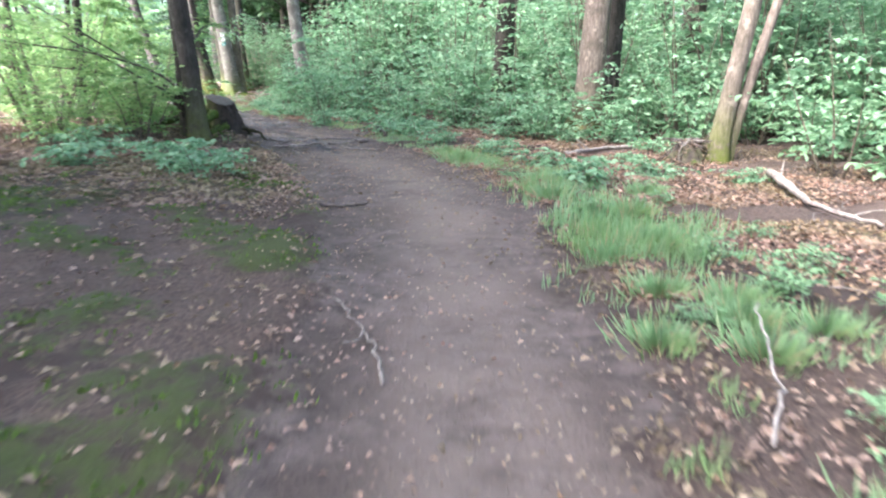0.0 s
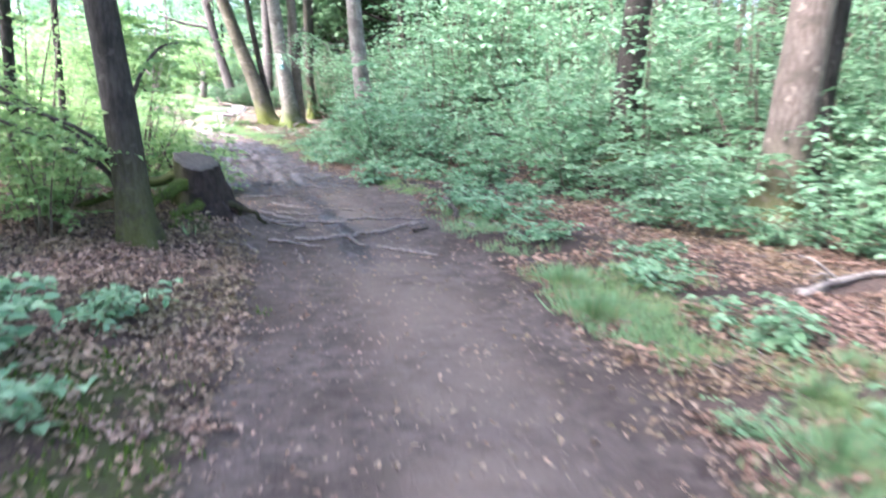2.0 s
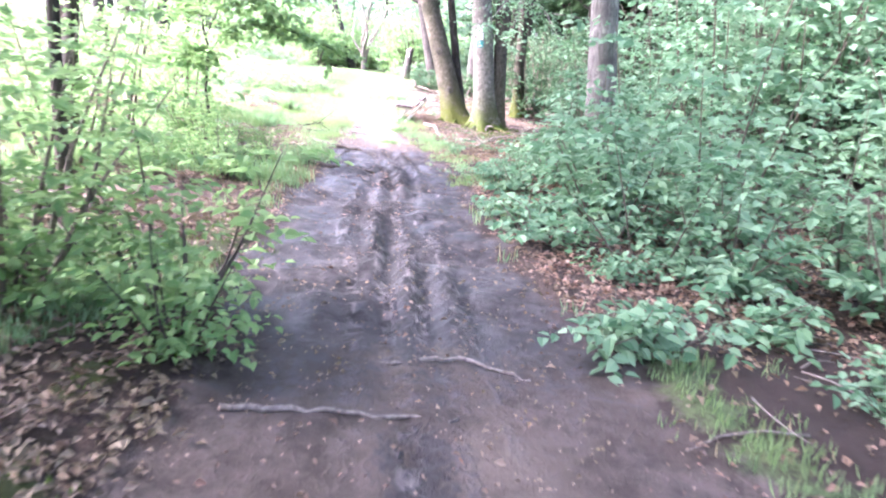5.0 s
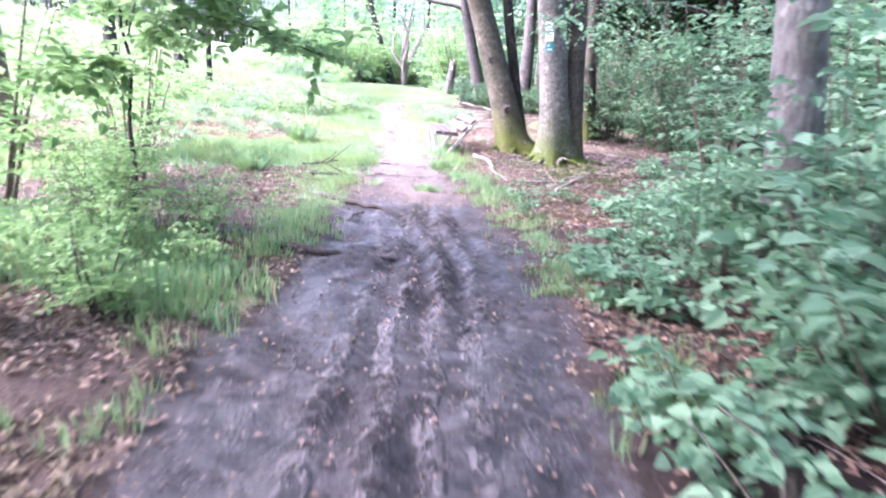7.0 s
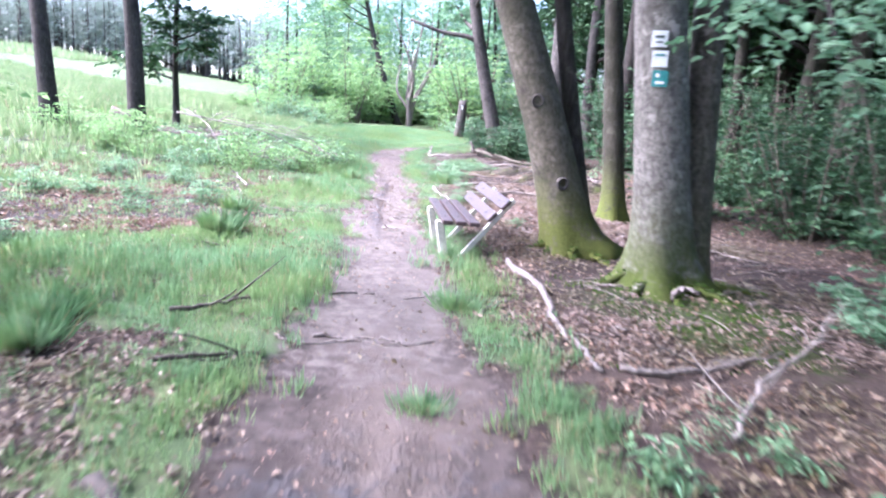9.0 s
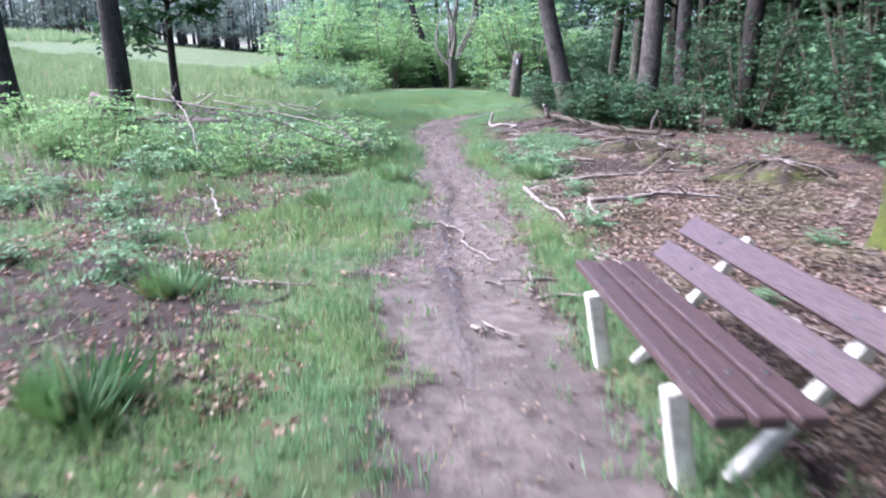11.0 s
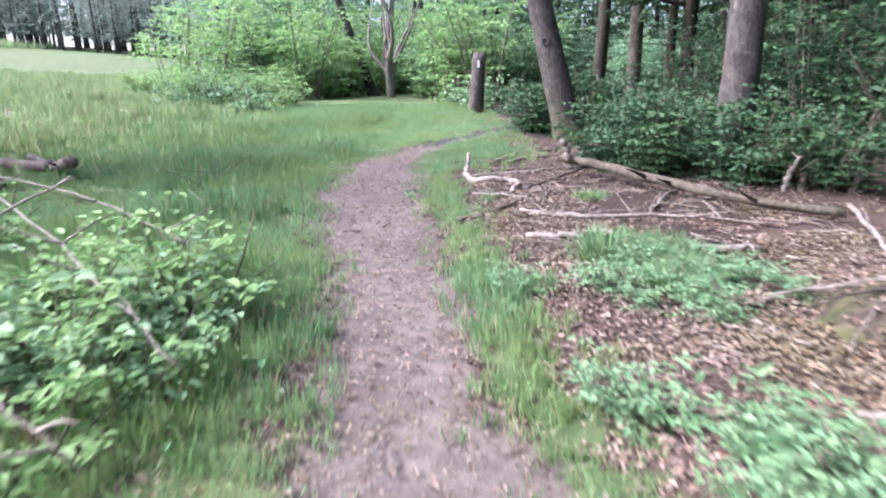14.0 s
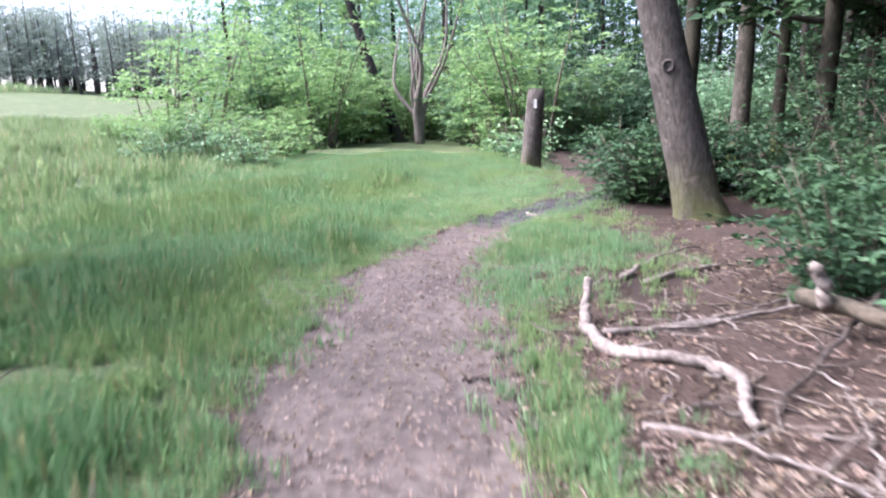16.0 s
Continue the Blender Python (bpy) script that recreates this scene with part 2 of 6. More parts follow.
def along(x, y, line=TRAIL):
    """Distance along a line, signed distance to its right, for arrays of points."""
    x, y = np.asarray(x, float), np.asarray(y, float)
    best = np.full(x.shape, 1e9)
    s, u, at = np.zeros(x.shape), np.zeros(x.shape), 0.0
    for (ax, ay), (bx, by) in zip(line[:-1], line[1:]):
        ln = math.hypot(bx - ax, by - ay)
        dx, dy = (bx - ax) / ln, (by - ay) / ln
        k = np.clip((x - ax) * dx + (y - ay) * dy, 0, ln)
        ex, ey = x - ax - k * dx, y - ay - k * dy
        d = np.hypot(ex, ey)
        near = d < best
        best = np.where(near, d, best)
        s = np.where(near, at + k, s)
        u = np.where(near, np.where(dy * ex - dx * ey >= 0, d, -d), u)
        at += ln
    return s, u


CUM = np.concatenate([[0], np.cumsum(np.hypot(*np.diff(TRAIL, axis=0).T))])
YS = TRAIL[:, 1]


def vnoise(x, y, freq, seed=0):
    """Smooth value noise, 0 to 1, for arrays."""
    x, y = np.asarray(x) * freq + seed * 17.3, np.asarray(y) * freq + seed * 5.1
    i, j = np.floor(x), np.floor(y)
    fx, fy = x - i, y - j
    fx, fy = fx * fx * (3 - 2 * fx), fy * fy * (3 - 2 * fy)

    def h(a, b):
        v = np.sin(a * 127.1 + b * 311.7 + seed * 74.7) * 43758.5453
        return v - np.floor(v)

    return (h(i, j) * (1 - fx) + h(i + 1, j) * fx) * (1 - fy) + (h(i, j + 1) * (1 - fx) + h(i + 1, j + 1) * fx) * fy


def step(v, lo, hi):
    k = np.clip((np.asarray(v, float) - lo) / (hi - lo), 0, 1)
    return k * k * (3 - 2 * k)


def zones(x, y):
    """What covers the ground at each point: weights 0 to 1."""
    x, y = np.asarray(x, float), np.asarray(y, float)
    s, u = along(x, y)
    half = np.interp(s, CUM, WIDTH)
    yy = np.interp(s, CUM, YS)
    wob = (vnoise(x, y, 1.1, 3) - 0.5) * 0.5 + (vnoise(x, y, 3.5, 4) - 0.5) * 0.3 + (vnoise(x, y, 8.0, 5) - 0.5) * 0.25 * step(yy, 20, 24)
    on = step(half + 0.12 - np.abs(u) + wob * 0.7, -0.22, 0.3) * (half > 0.05) * (1 - step(yy, 39.0, 40.0))
    bs, bu = along(x, y, BEND)
    on = np.maximum(on, step(0.5 - np.abs(bu) + wob * 0.6, -0.1, 0.2) * (bs > 0.05))
    mud = on * step(yy, 12.5, 15) * (1 - step(yy, 19.6, 21.4))
    mud = np.maximum(mud, on * step(yy, 40.2, 41.2) * 0.9)
    rut = np.exp(-((u + 0.12 + wob * 0.2) / 0.13) ** 2) * step(yy, 24, 26) * (1 - step(yy, 29, 33))
    mud = np.maximum(mud, on * rut * 0.62)
    mud = np.maximum(mud, on * np.exp(-((u + 0.05) / 0.2) ** 2) * step(yy, 9, 11) * (1 - step(yy, 13, 14)) * 0.8)
    sand = on * step(yy, 20, 23) * (1 - mud) * 0.9
    out = 1 - on
    green = step(vnoise(x, y, 0.9, 11), 0.3, 0.6)
    left = step(-u, 0.0, 0.3)
    openl = step(yy + 5 * (vnoise(x, y, 0.35, 14) - 0.5) + 2 * (vnoise(x, y, 1.5, 15) - 0.5), 16.5, 21) * left
    bare = step(vnoise(x, y, 0.45, 21) + vnoise(x, y, 1.7, 22) * 0.35, 0.42, 0.66) * (1 - step(yy, 30.5, 33)) * step(-u, 0.9, 1.8) * (1 - step(-u, 6, 9))
    bare = np.maximum(bare, 1.1 * np.exp(-(((x + 12.9) / 1.5) ** 2 + ((y - 27.0) / 1.2) ** 2)) * (0.5 + 0.5 * step(vnoise(x, y, 1.6, 23), 0.2, 0.5)))
    bare = np.maximum(bare, 0.9 * np.exp(-((x + 16.9) ** 2 + (y - 37.9) ** 2) / 0.5))
    rag = (vnoise(x, y, 5.0, 71) - 0.5) * 0.9 + (vnoise(x, y, 11.0, 72) - 0.5) * 0.6
    bank = np.exp(-((np.abs(u) - half - 0.28) / 0.3) ** 2)
    turf = out * np.maximum(openl * (1 - 0.85 * bare), np.maximum(step(yy, 36, 39) * step(-u, -3, -1), 0))
    edge = step(yy, 19.5, 21) * (u > 0) * np.exp(-((u - half - 0.3) / 0.26) ** 2)
    edge = np.maximum(edge, (u > 0) * (yy < 9.6) * np.exp(-((u - half - 0.55) / 0.5) ** 2) * step(vnoise(x, y, 1.1, 11) + 0.4 * vnoise(x, y, 3.0, 12), 0.42, 0.82))
    edge = np.maximum(edge, (u > 0) * (yy > 9) * (yy < 20) * bank * green * 0.8)
    edge = np.maximum(edge, (u < 0) * (yy > 11) * (yy < 19) * step(vnoise(x, y, 0.9, 18), 0.45, 0.65) * (1 - step(-u, 3, 5)) * 0.8)
    turf = np.maximum(turf, out * edge)
    turf = np.clip(turf + turf * (1 - turf) * rag * 3 - 0.25 * (rag < -0.25), 0, 1)
    moss = 0.8 * (0.72 + 0.28 * step(yy, 2.8, 4.6)) * out * (u < 0) * (yy < 8.5) * step(vnoise(x, y, 1.3, 31) + 0.6 * vnoise(x, y, 4, 32) + 0.3 * vnoise(x, y, 13, 34), 0.7, 1.3) * (1 - step(-u, 4, 6))
    moss = np.maximum(moss, out * (u < 0) * bank * (yy < 16) * step(vnoise(x, y, 1.4, 33), 0.5, 0.7) * 0.9)
    moss = np.maximum(moss, 1.3 * np.exp(-(np.hypot(x + 4.75, (y - 23.75) * 1.15) / 0.95) ** 2) * step(vnoise(x, y, 2, 35), 0.15, 0.45))
    litter = out * (1 - turf) * (1 - moss * 0.8) * step(vnoise(x, y, 0.7, 41) + 0.3 * vnoise(x, y, 2.5, 42), 0.3, 0.55)
    return dict(trail=on, mud=mud, sand=sand, turf=turf, moss=moss, litter=litter, s=s, u=u, yy=yy, half=half)


def height(x, y, zone=None):
    x, y = np.asarray(x, float), np.asarray(y, float)
    z = zone or zones(x, y)
    u, yy = z["u"], z["yy"]
    hill = 0.088 * np.log1p(np.exp(np.clip((-u - 5.5) / 1.6, -30, 30))) * 1.6 * (0.3 + 0.7 * step(yy, 9, 20))
    hill = np.where(hill > 7.5, 7.5 + (hill - 7.5) * 0.15, hill)
    h = hill + 0.10 * step(u - z["half"], 0.1, 1.4) * step(yy, 19, 23)
    h = h + 0.12 * step(-u - z["half"], 0.2, 1.5) * (1 - step(yy, 15, 18))
    h = h + (vnoise(x, y, 0.35, 51) - 0.5) * 0.14 * step(np.abs(u), 0.8, 3)
    h = h + ((vnoise(x, y, 2.1, 52) - 0.5) * 0.07 + (vnoise(x, y, 6, 53) - 0.5) * 0.035) * (1 - 0.6 * z["trail"])
    h = h + 0.2 * np.exp(-(((x + 0.95) / 0.8) ** 2 + ((y - 11.2) / 0.8) ** 2))
    h = h - 0.035 * z["trail"] + 0.05 * z["moss"]
    ruts = np.sin(u * 24 + 9 * vnoise(x, y, 0.35, 61)) * step(vnoise(x, y, 1.6, 62), 0.1, 0.5)
    h = h + z["mud"] * (ruts * 0.055 * np.exp(-((u - 0.05) / 0.38) ** 2) + (vnoise(x, y, 6, 63) - 0.5) * 0.07 + (vnoise(x, y, 3, 64) - 0.5) * 0.04)
    h = h + 0.09 * np.exp(-((np.asarray(yy) - 6.6) / 1.8) ** 2) * np.exp(-(u / 3) ** 2)
    return h + 0.035 * np.clip(yy - 52, 0, 60) * step(-u, 4, 30) + 0.45 * step(yy, 41, 50) * step(-u, -6, 2)


def mesh_of(name, verts, faces, mats, smooth=True, attrs=None):
    me = bpy.data.meshes.new(name)
    verts = np.asarray(verts, np.float32)
    if isinstance(faces, np.ndarray):
        n, k = faces.shape
        me.vertices.add(len(verts))
        me.vertices.foreach_set("co", verts.ravel())
        me.loops.add(n * k)
        me.loops.foreach_set("vertex_index", faces.astype(np.int32).ravel())
        me.polygons.add(n)
        me.polygons.foreach_set("loop_start", np.arange(0, n * k, k, dtype=np.int32))
        me.update(calc_edges=True)
    else:
        me.from_pydata(verts.tolist(), [], faces)
    for m in mats if isinstance(mats, (list, tuple)) else [mats]:
        me.materials.append(m)
    me.polygons.foreach_set("use_smooth", np.full(len(me.polygons), smooth))
    for key, vals in (attrs or {}).items():
        me.attributes.new(key, "FLOAT", "POINT").data.foreach_set("value", np.asarray(vals, np.float32))
    return me


def part(name, me, parent=None, label="", place=None):
    ob = new(name, me)
    if parent:
        ob.parent = parent
    if place is not None:
        ob.matrix_basis = place
    return tagged(ob, label=label)


def thing(name, label, category, group="", at=(0, 0, 0), turn=0, size=1.0):
    ob = new(name)
    ob.empty_display_size = 0.1
    ob.matrix_basis = pose(*at, 0, 0, turn) @ Matrix.Scale(size, 4)
    return tagged(ob, label, category, group)


def ground_z(x, y):
    return float(height(np.array([x]), np.array([y]))[0])


def spline(pts, n):
    """Catmull-Rom through points, n samples."""
    p = np.array(pts, float)
    p = np.vstack([2 * p[0] - p[1], p, 2 * p[-1] - p[-2]])
    t = np.linspace(0, len(pts) - 1 - 1e-9, n)
    i = t.astype(int)
    f = (t - i)[:, None]
    a, b, c, d = p[i], p[i + 1], p[i + 2], p[i + 3]
    return 0.5 * (2 * b + (c - a) * f + (2 * a - 5 * b + 4 * c - d) * f**2 + (3 * b - a - 3 * c + d) * f**3)


def tube(pts, radii, sides=8, wob=0.08, seed=0, flare=None, tip=True):
    """A tapered, slightly lumpy limb along points. Returns vertices and faces."""
    r = np.random.default_rng(seed)
    p = np.asarray(pts, float)
    n = len(p)
    tan = np.gradient(p, axis=0)
    tan /= np.linalg.norm(tan, axis=1)[:, None] + 1e-9
    ref = np.array([1.0, 0, 0]) if abs(tan[0, 0]) < 0.8 else np.array([0, 1.0, 0])
    verts, ang = [], np.linspace(0, 2 * np.pi, sides, endpoint=False)
    phase = r.uniform(0, 6.28, 3)
    for i in range(n):
        a = np.cross(tan[i], ref)
        a /= np.linalg.norm(a)
        b = np.cross(tan[i], a)
        rad = radii[i] * (1 + wob * (np.sin(ang * 2 + phase[0] + i * 0.4) + 0.6 * np.sin(ang * 3 + phase[1] - i * 0.7)))
        rad = rad * (1 + r.uniform(-wob, wob, sides) * 0.5)
        if flare is not None:
            rad = rad * (1 + flare[i] * (0.55 + 0.45 * np.sin(ang * 4 + phase[2]) + 0.3 * np.sin(ang * 7 + phase[1])))
        verts.append(p[i] + rad[:, None] * (np.cos(ang)[:, None] * a + np.sin(ang)[:, None] * b))
    v = np.vstack(verts)
    faces = []
    for i in range(n - 1):
        for j in range(sides):
            k = (j + 1) % sides
            faces.append((i * sides + j, i * sides + k, (i + 1) * sides + k, (i + 1) * sides + j))
    faces.append(tuple(range(sides))[::-1])
    faces.append(tuple((n - 1) * sides + j for j in range(sides)))
    return v, faces


def join(bits):
    vs, fs, at = [], [], 0
    for v, f in bits:
        vs.append(v)
        fs += [tuple(i + at for i in q) for q in f]
        at += len(v)
    return np.vstack(vs), fs


def unit(v):
    return v / (np.linalg.norm(v, axis=-1, keepdims=True) + 1e-9)


def leaves(base, way, up, length, width, fold=0.18):
    """Leaf blades, each two faces folded along the midrib and drooping at the tip."""
    n = len(base)
    way = unit(way)
    side = unit(np.cross(way, up))
    nor = np.cross(side, way)
    length, width = np.broadcast_to(length, n)[:, None], np.broadcast_to(width, n)[:, None]
    mid = base + way * length * 0.45
    v = np.empty((n, 4, 3))
    v[:, 0] = base
    v[:, 1] = mid + side * width * 0.5 + nor * width * fold
    v[:, 2] = base + way * length - nor * length * 0.12
    v[:, 3] = mid - side * width * 0.5 + nor * width * fold
    i = np.arange(n)[:, None] * 4
    f = np.concatenate([i + [[0, 1, 2]], i + [[0, 2, 3]]])
    return v.reshape(-1, 3), f


def broad_leaves(base, way, up, length, width, fold=0.16):
    """Ovate leaf blades with a pointed tip, folded along the midrib, for plants close to the trail."""
    n = len(base)
    way = unit(way)
    side = unit(np.cross(way, up))
    nor = np.cross(side, way)
    length, width = np.broadcast_to(length, n)[:, None], np.broadcast_to(width, n)[:, None]
    v = np.empty((n, 6, 3))
    v[:, 0] = base
    for j, along_, wide, drop in ((1, 0.28, 0.46, 0.0), (2, 0.66, 0.4, 0.05)):
        mid = base + way * length * along_ - nor * length * drop
        v[:, j] = mid + side * width * wide + nor * width * fold
        v[:, 6 - j] = mid - side * width * wide + nor * width * fold
    v[:, 3] = base + way * length - nor * length * 0.16
    i = np.arange(n)[:, None] * 6
    f = np.concatenate([i + [[0, 1, 2]], i + [[0, 2, 3]], i + [[0, 3, 4]], i + [[0, 4, 5]]])
    return v.reshape(-1, 3), f


def sprays(r, starts, ways, lengths, per, leaf, droop=0.25, flat=0.35):
    """Twigs that carry leaves on both sides, layered like beech or hornbeam sprays."""
    n = len(starts)
    k = np.tile(np.linspace(0.1, 1, per), (n, 1)) + r.uniform(-0.05, 0.05, (n, per))
    ways = unit(ways)
    p = starts[:, None] + ways[:, None] * (k * lengths[:, None])[..., None]
    p[..., 2] -= droop * (k**2) * lengths[:, None] * 0.6
    side = unit(np.cross(ways, np.array([0, 0, 1.0])))
    sgn = np.where(np.arange(per) % 2 == 0, 1.0, -1.0)[None, :, None]
    w = ways[:, None] * 0.55 + side[:, None] * sgn * 0.8 + r.normal(0, 0.25, (n, per, 3))
    w[..., 2] -= 0.15
    up = np.array([0, 0, 1.0]) + r.normal(0, flat, (n, per, 3))
    size = leaf * r.uniform(0.65, 1.25, n * per)
    return p.reshape(-1, 3), w.reshape(-1, 3), up.reshape(-1, 3), size


# ---------- ground: one sheet to the horizon, finest along the trail ----------
def lines(lo, hi, fine, far):
    a = list(np.arange(lo, hi, fine))
    stepv, v = fine, a[-1]
    while v < far:
        stepv = min(stepv * 1.25, 150)
        v += stepv
        a.append(v)
    stepv, v, b = fine, a[0], []
    while v > -far:
        stepv = min(stepv * 1.25, 150)
        v -= stepv
        b.append(v)
    return np.array(b[::-1] + a)


gx, gy = lines(-22, 8, 0.08, 1500), lines(0, 46, 0.08, 1500)
GX, GY = np.meshgrid(gx, gy)
GZ = zones(GX.ravel(), GY.ravel())
gh = height(GX.ravel(), GY.ravel(), GZ)
nx, ny = len(gx), len(gy)
idx = (np.arange(ny - 1)[:, None] * nx + np.arange(nx - 1)[None]).ravel()
ground = new("ground", mesh_of("ground", np.stack([GX.ravel(), GY.ravel(), gh], 1), np.stack([idx, idx + 1, idx + nx + 1, idx + nx], 1),
                               GROUND, True, {"across" if k == "u" else k: GZ[k] for k in ("trail", "mud", "sand", "turf", "moss", "litter", "u")}))
tagged(ground, "forest floor with a trodden dirt trail, mud, leaf litter, moss and grass", "ground", kind="structure")


# ---------- trees ----------
def trunk_mesh(seed, r0, tall, lean=(0, 0), bend=0.1, flare=0.9, sides=14, mat=BEECH, moss=1.0, kinks=()):
    r = np.random.default_rng(seed)
    zs = np.concatenate([[-0.25, 0, 0.08, 0.18, 0.32, 0.5, 0.75, 1.05], np.arange(1.4, tall, 0.45), [tall]])
    ph = r.uniform(0, 6.28, 2)
    sway = bend * np.stack([np.sin(zs * 0.55 + ph[0]) - np.sin(ph[0]), np.sin(zs * 0.45 + ph[1]) - np.sin(ph[1])], 1)
    c = np.stack([lean[0] * zs + sway[:, 0], lean[1] * zs + sway[:, 1], zs], 1)
    for kz, kx, ky in kinks:
        c[:, 0] += kx * step(zs, kz - 0.5, kz + 0.5) * np.maximum(0, zs - kz)
        c[:, 1] += ky * step(zs, kz - 0.5, kz + 0.5) * np.maximum(0, zs - kz)
    rad = r0 * (1 - 0.72 * np.clip(zs, 0, None) / tall) + 0.01
    fl = flare * np.exp(-np.clip(zs, 0, None) / 0.22)
    v, f = tube(c, rad, sides, 0.035, seed, fl)
    mo = moss * np.clip(1.15 - v[:, 2] / 0.8, 0, 1) + 0.1 * moss**3
    return mesh_of("trunk", v, f, mat, True, {"moss": mo}), c, rad


def limb_set(r, c, rad, lo, hi, count, reach):
    bits, tips = [], []
    for i in range(count):
        z = lo + (hi - lo) * (i + r.uniform(0, 0.8)) / count
        j = min(np.searchsorted(c[:, 2], z), len(c) - 2)
        a = r.uniform(0, 6.28)
        ln = reach * r.uniform(0.6, 1.1) * (1 - 0.45 * (z - lo) / max(hi - lo, 1))
        d = np.array([math.cos(a), math.sin(a), r.uniform(0.15, 0.7)])
        p0 = c[j]
        pts = spline([p0, p0 + d * ln * 0.4, p0 + d * ln * 0.75 + [0, 0, 0.1 * ln], p0 + d * ln + [0, 0, r.uniform(-0.1, 0.25) * ln]], 7)
        bits.append(tube(pts, np.linspace(rad[j] * 0.42, 0.012, 7), 6, 0.05, i))
        tips.append(pts)
    return bits, tips


def crown_mesh(r, tips, leaf, per_limb, mat, per=9, spread=1.0):
    st, wy = [], []
    for pts in tips:
        k = r.uniform(0.3, 1.0, per_limb) * (len(pts) - 1)
        i = np.minimum(k.astype(int), len(pts) - 2)
        p = pts[i] + (pts[i + 1] - pts[i]) * (k - i)[:, None]
        out = unit(pts[-1] - pts[0])
        w = out * 0.5 + r.normal(0, 0.7, (per_limb, 3)) * [1, 1, 0.45]
        st.append(p), wy.append(w)
    st, wy = np.vstack(st), np.vstack(wy)
    b, w, u, s = sprays(r, st, wy, r.uniform(0.5, 1.3, len(st)) * spread, per, leaf)
    v, f = leaves(b, w, u, s, s * 0.62)
    return mesh_of("crown", v, f, mat, False)


def tree(name, at, r0, tall, seed, label, mat=BEECH, leafmat=LEAF_SHADE, lean=(0, 0), low=5.0, limbs=11, reach=3.2, leaf=0.3,
         per_limb=17, moss=1.0, flare=0.9, kinks=(), group="", bend=0.08):
    r = np.random.default_rng(seed)
    root = thing(name, label, "tree", group, (at[0], at[1], ground_z(*at) - 0.02))
    me, c, rad = trunk_mesh(seed, r0, tall, lean, bend, flare, 14, mat, moss, kinks)
    part("trunk", me, root)
    bits, tips = limb_set(r, c, rad, low, tall * 0.97, limbs, reach)
    for v, f in bits:
        part("limb", mesh_of("limb", v, f, mat, True, {"moss": np.zeros(len(v))}), root)
    part("crown", crown_mesh(r, tips, leaf, per_limb, leafmat), root, "leafy green crown")
    return root, c




def buttress(whose, mat, reach, rows, seed):
    """Mossy root ridges running down from a trunk into the ground, with tufts of moss on them."""
    r = np.random.default_rng(seed)
    at = whose[0].matrix_basis.translation
    for k, (a, ln, h, r0) in enumerate(rows):
        d = np.array([math.cos(radians(a)), math.sin(radians(a))])
        ends = [(*(d * (reach + ln * t)), 0.0) for t in (0.0, 0.4, 1.0)]
        g = [ground_z(at.x + e[0], at.y + e[1]) - at.z for e in ends]
        p = spline([(*(d * reach * 0.45), h + 0.12), (*(d * reach), h * 0.55), (*(d * (reach + ln * 0.4)), g[1] + 0.05), (*(d * (reach + ln)), g[2] - 0.02)], 12) + r.normal(0, 0.008, (12, 3))
        v, f = tube(p, np.linspace(r0, 0.015, 12), 10, 0.15, seed + k)
        part("root", mesh_of("root", v, f, mat, True, {"moss": np.full(len(v), 1.0)}), whose[0])
        m = 200
        i = r.integers(2, 11, m)
        a2 = r.uniform(0, 6.28, m)
        q = p[i] + np.stack([np.cos(a2), np.sin(a2), 0 * a2 + 0.8], 1) * (np.linspace(r0, 0.015, 12)[i] * 0.8)[:, None]
        v, f = leaves(q, np.stack([np.cos(a2), np.sin(a2), np.ones(m)], 1), np.stack([np.cos(a2), np.sin(a2), 0 * a2], 1), r.uniform(0.015, 0.04, m), 0.012)
        tagged(part("moss", mesh_of("moss", v, f, MOSSY, False), whose[0]), kind="stuff")


# trees that stand close to the trail
# some crowns, above the view, are oversized to shade the trail
tree("beech_tree", (-0.7, 10.0), 0.12, 12, 11, "dark grey tree trunk beside a mossy stump", DARKBARK, LEAF_BRIGHT, (-0.07, 0.0), 4, limbs=16, reach=5.2, per_limb=34, moss=0.5)
tree("slim_tree", (-8.2, 16.9), 0.09, 10, 34, "slim dark trunk among saplings beside the mud", DARKBARK, LEAF_BRIGHT, (0.01, 0.02), 4.5, 14, 4.2, per_limb=30, moss=0.3)
tree("beech_tree", (-11.5, 19.2), 0.14, 12, 35, "brown trunk at the edge of the open slope", BROWNBARK, LEAF_BRIGHT, (-0.02, 0.0), 4.5, 13, 3.6, per_limb=26, moss=0.3)
tree("slim_tree", (-3.3, 11.6), 0.05, 8, 36, "thin dark leaning stem behind the stump", DARKBARK, LEAF_BRIGHT, (0.07, 0.03), 3.2, 12, 3.4, per_limb=26, moss=0.3)
tree("slim_tree", (-5.4, 15.0), 0.05, 9, 37, "thin dark straight stem among saplings", DARKBARK, LEAF_BRIGHT, (0.0, 0.0), 4.2, 14, 3.8, per_limb=26, moss=0.2)
tree("slim_tree", (-1.0, 10.25), 0.055, 7, 12, "thin dark stem beside a thicker trunk", DARKBARK, LEAF_BRIGHT, (-0.03, 0.02), 3, 7, 1.6, moss=0.3)
tree("forked_tree", (6.35, 9.7), 0.115, 10, 13, "slim grey leaning tree with a second stem", BROWNBARK, LEAF_SHADE, (0.1, 0.02), 4, moss=0.9)
tree("slim_tree", (6.5, 9.75), 0.065, 8, 14, "thinner leaning stem beside a slim tree", BROWNBARK, LEAF_SHADE, (0.17, 0.03), 4, 7, 2, moss=0.6)
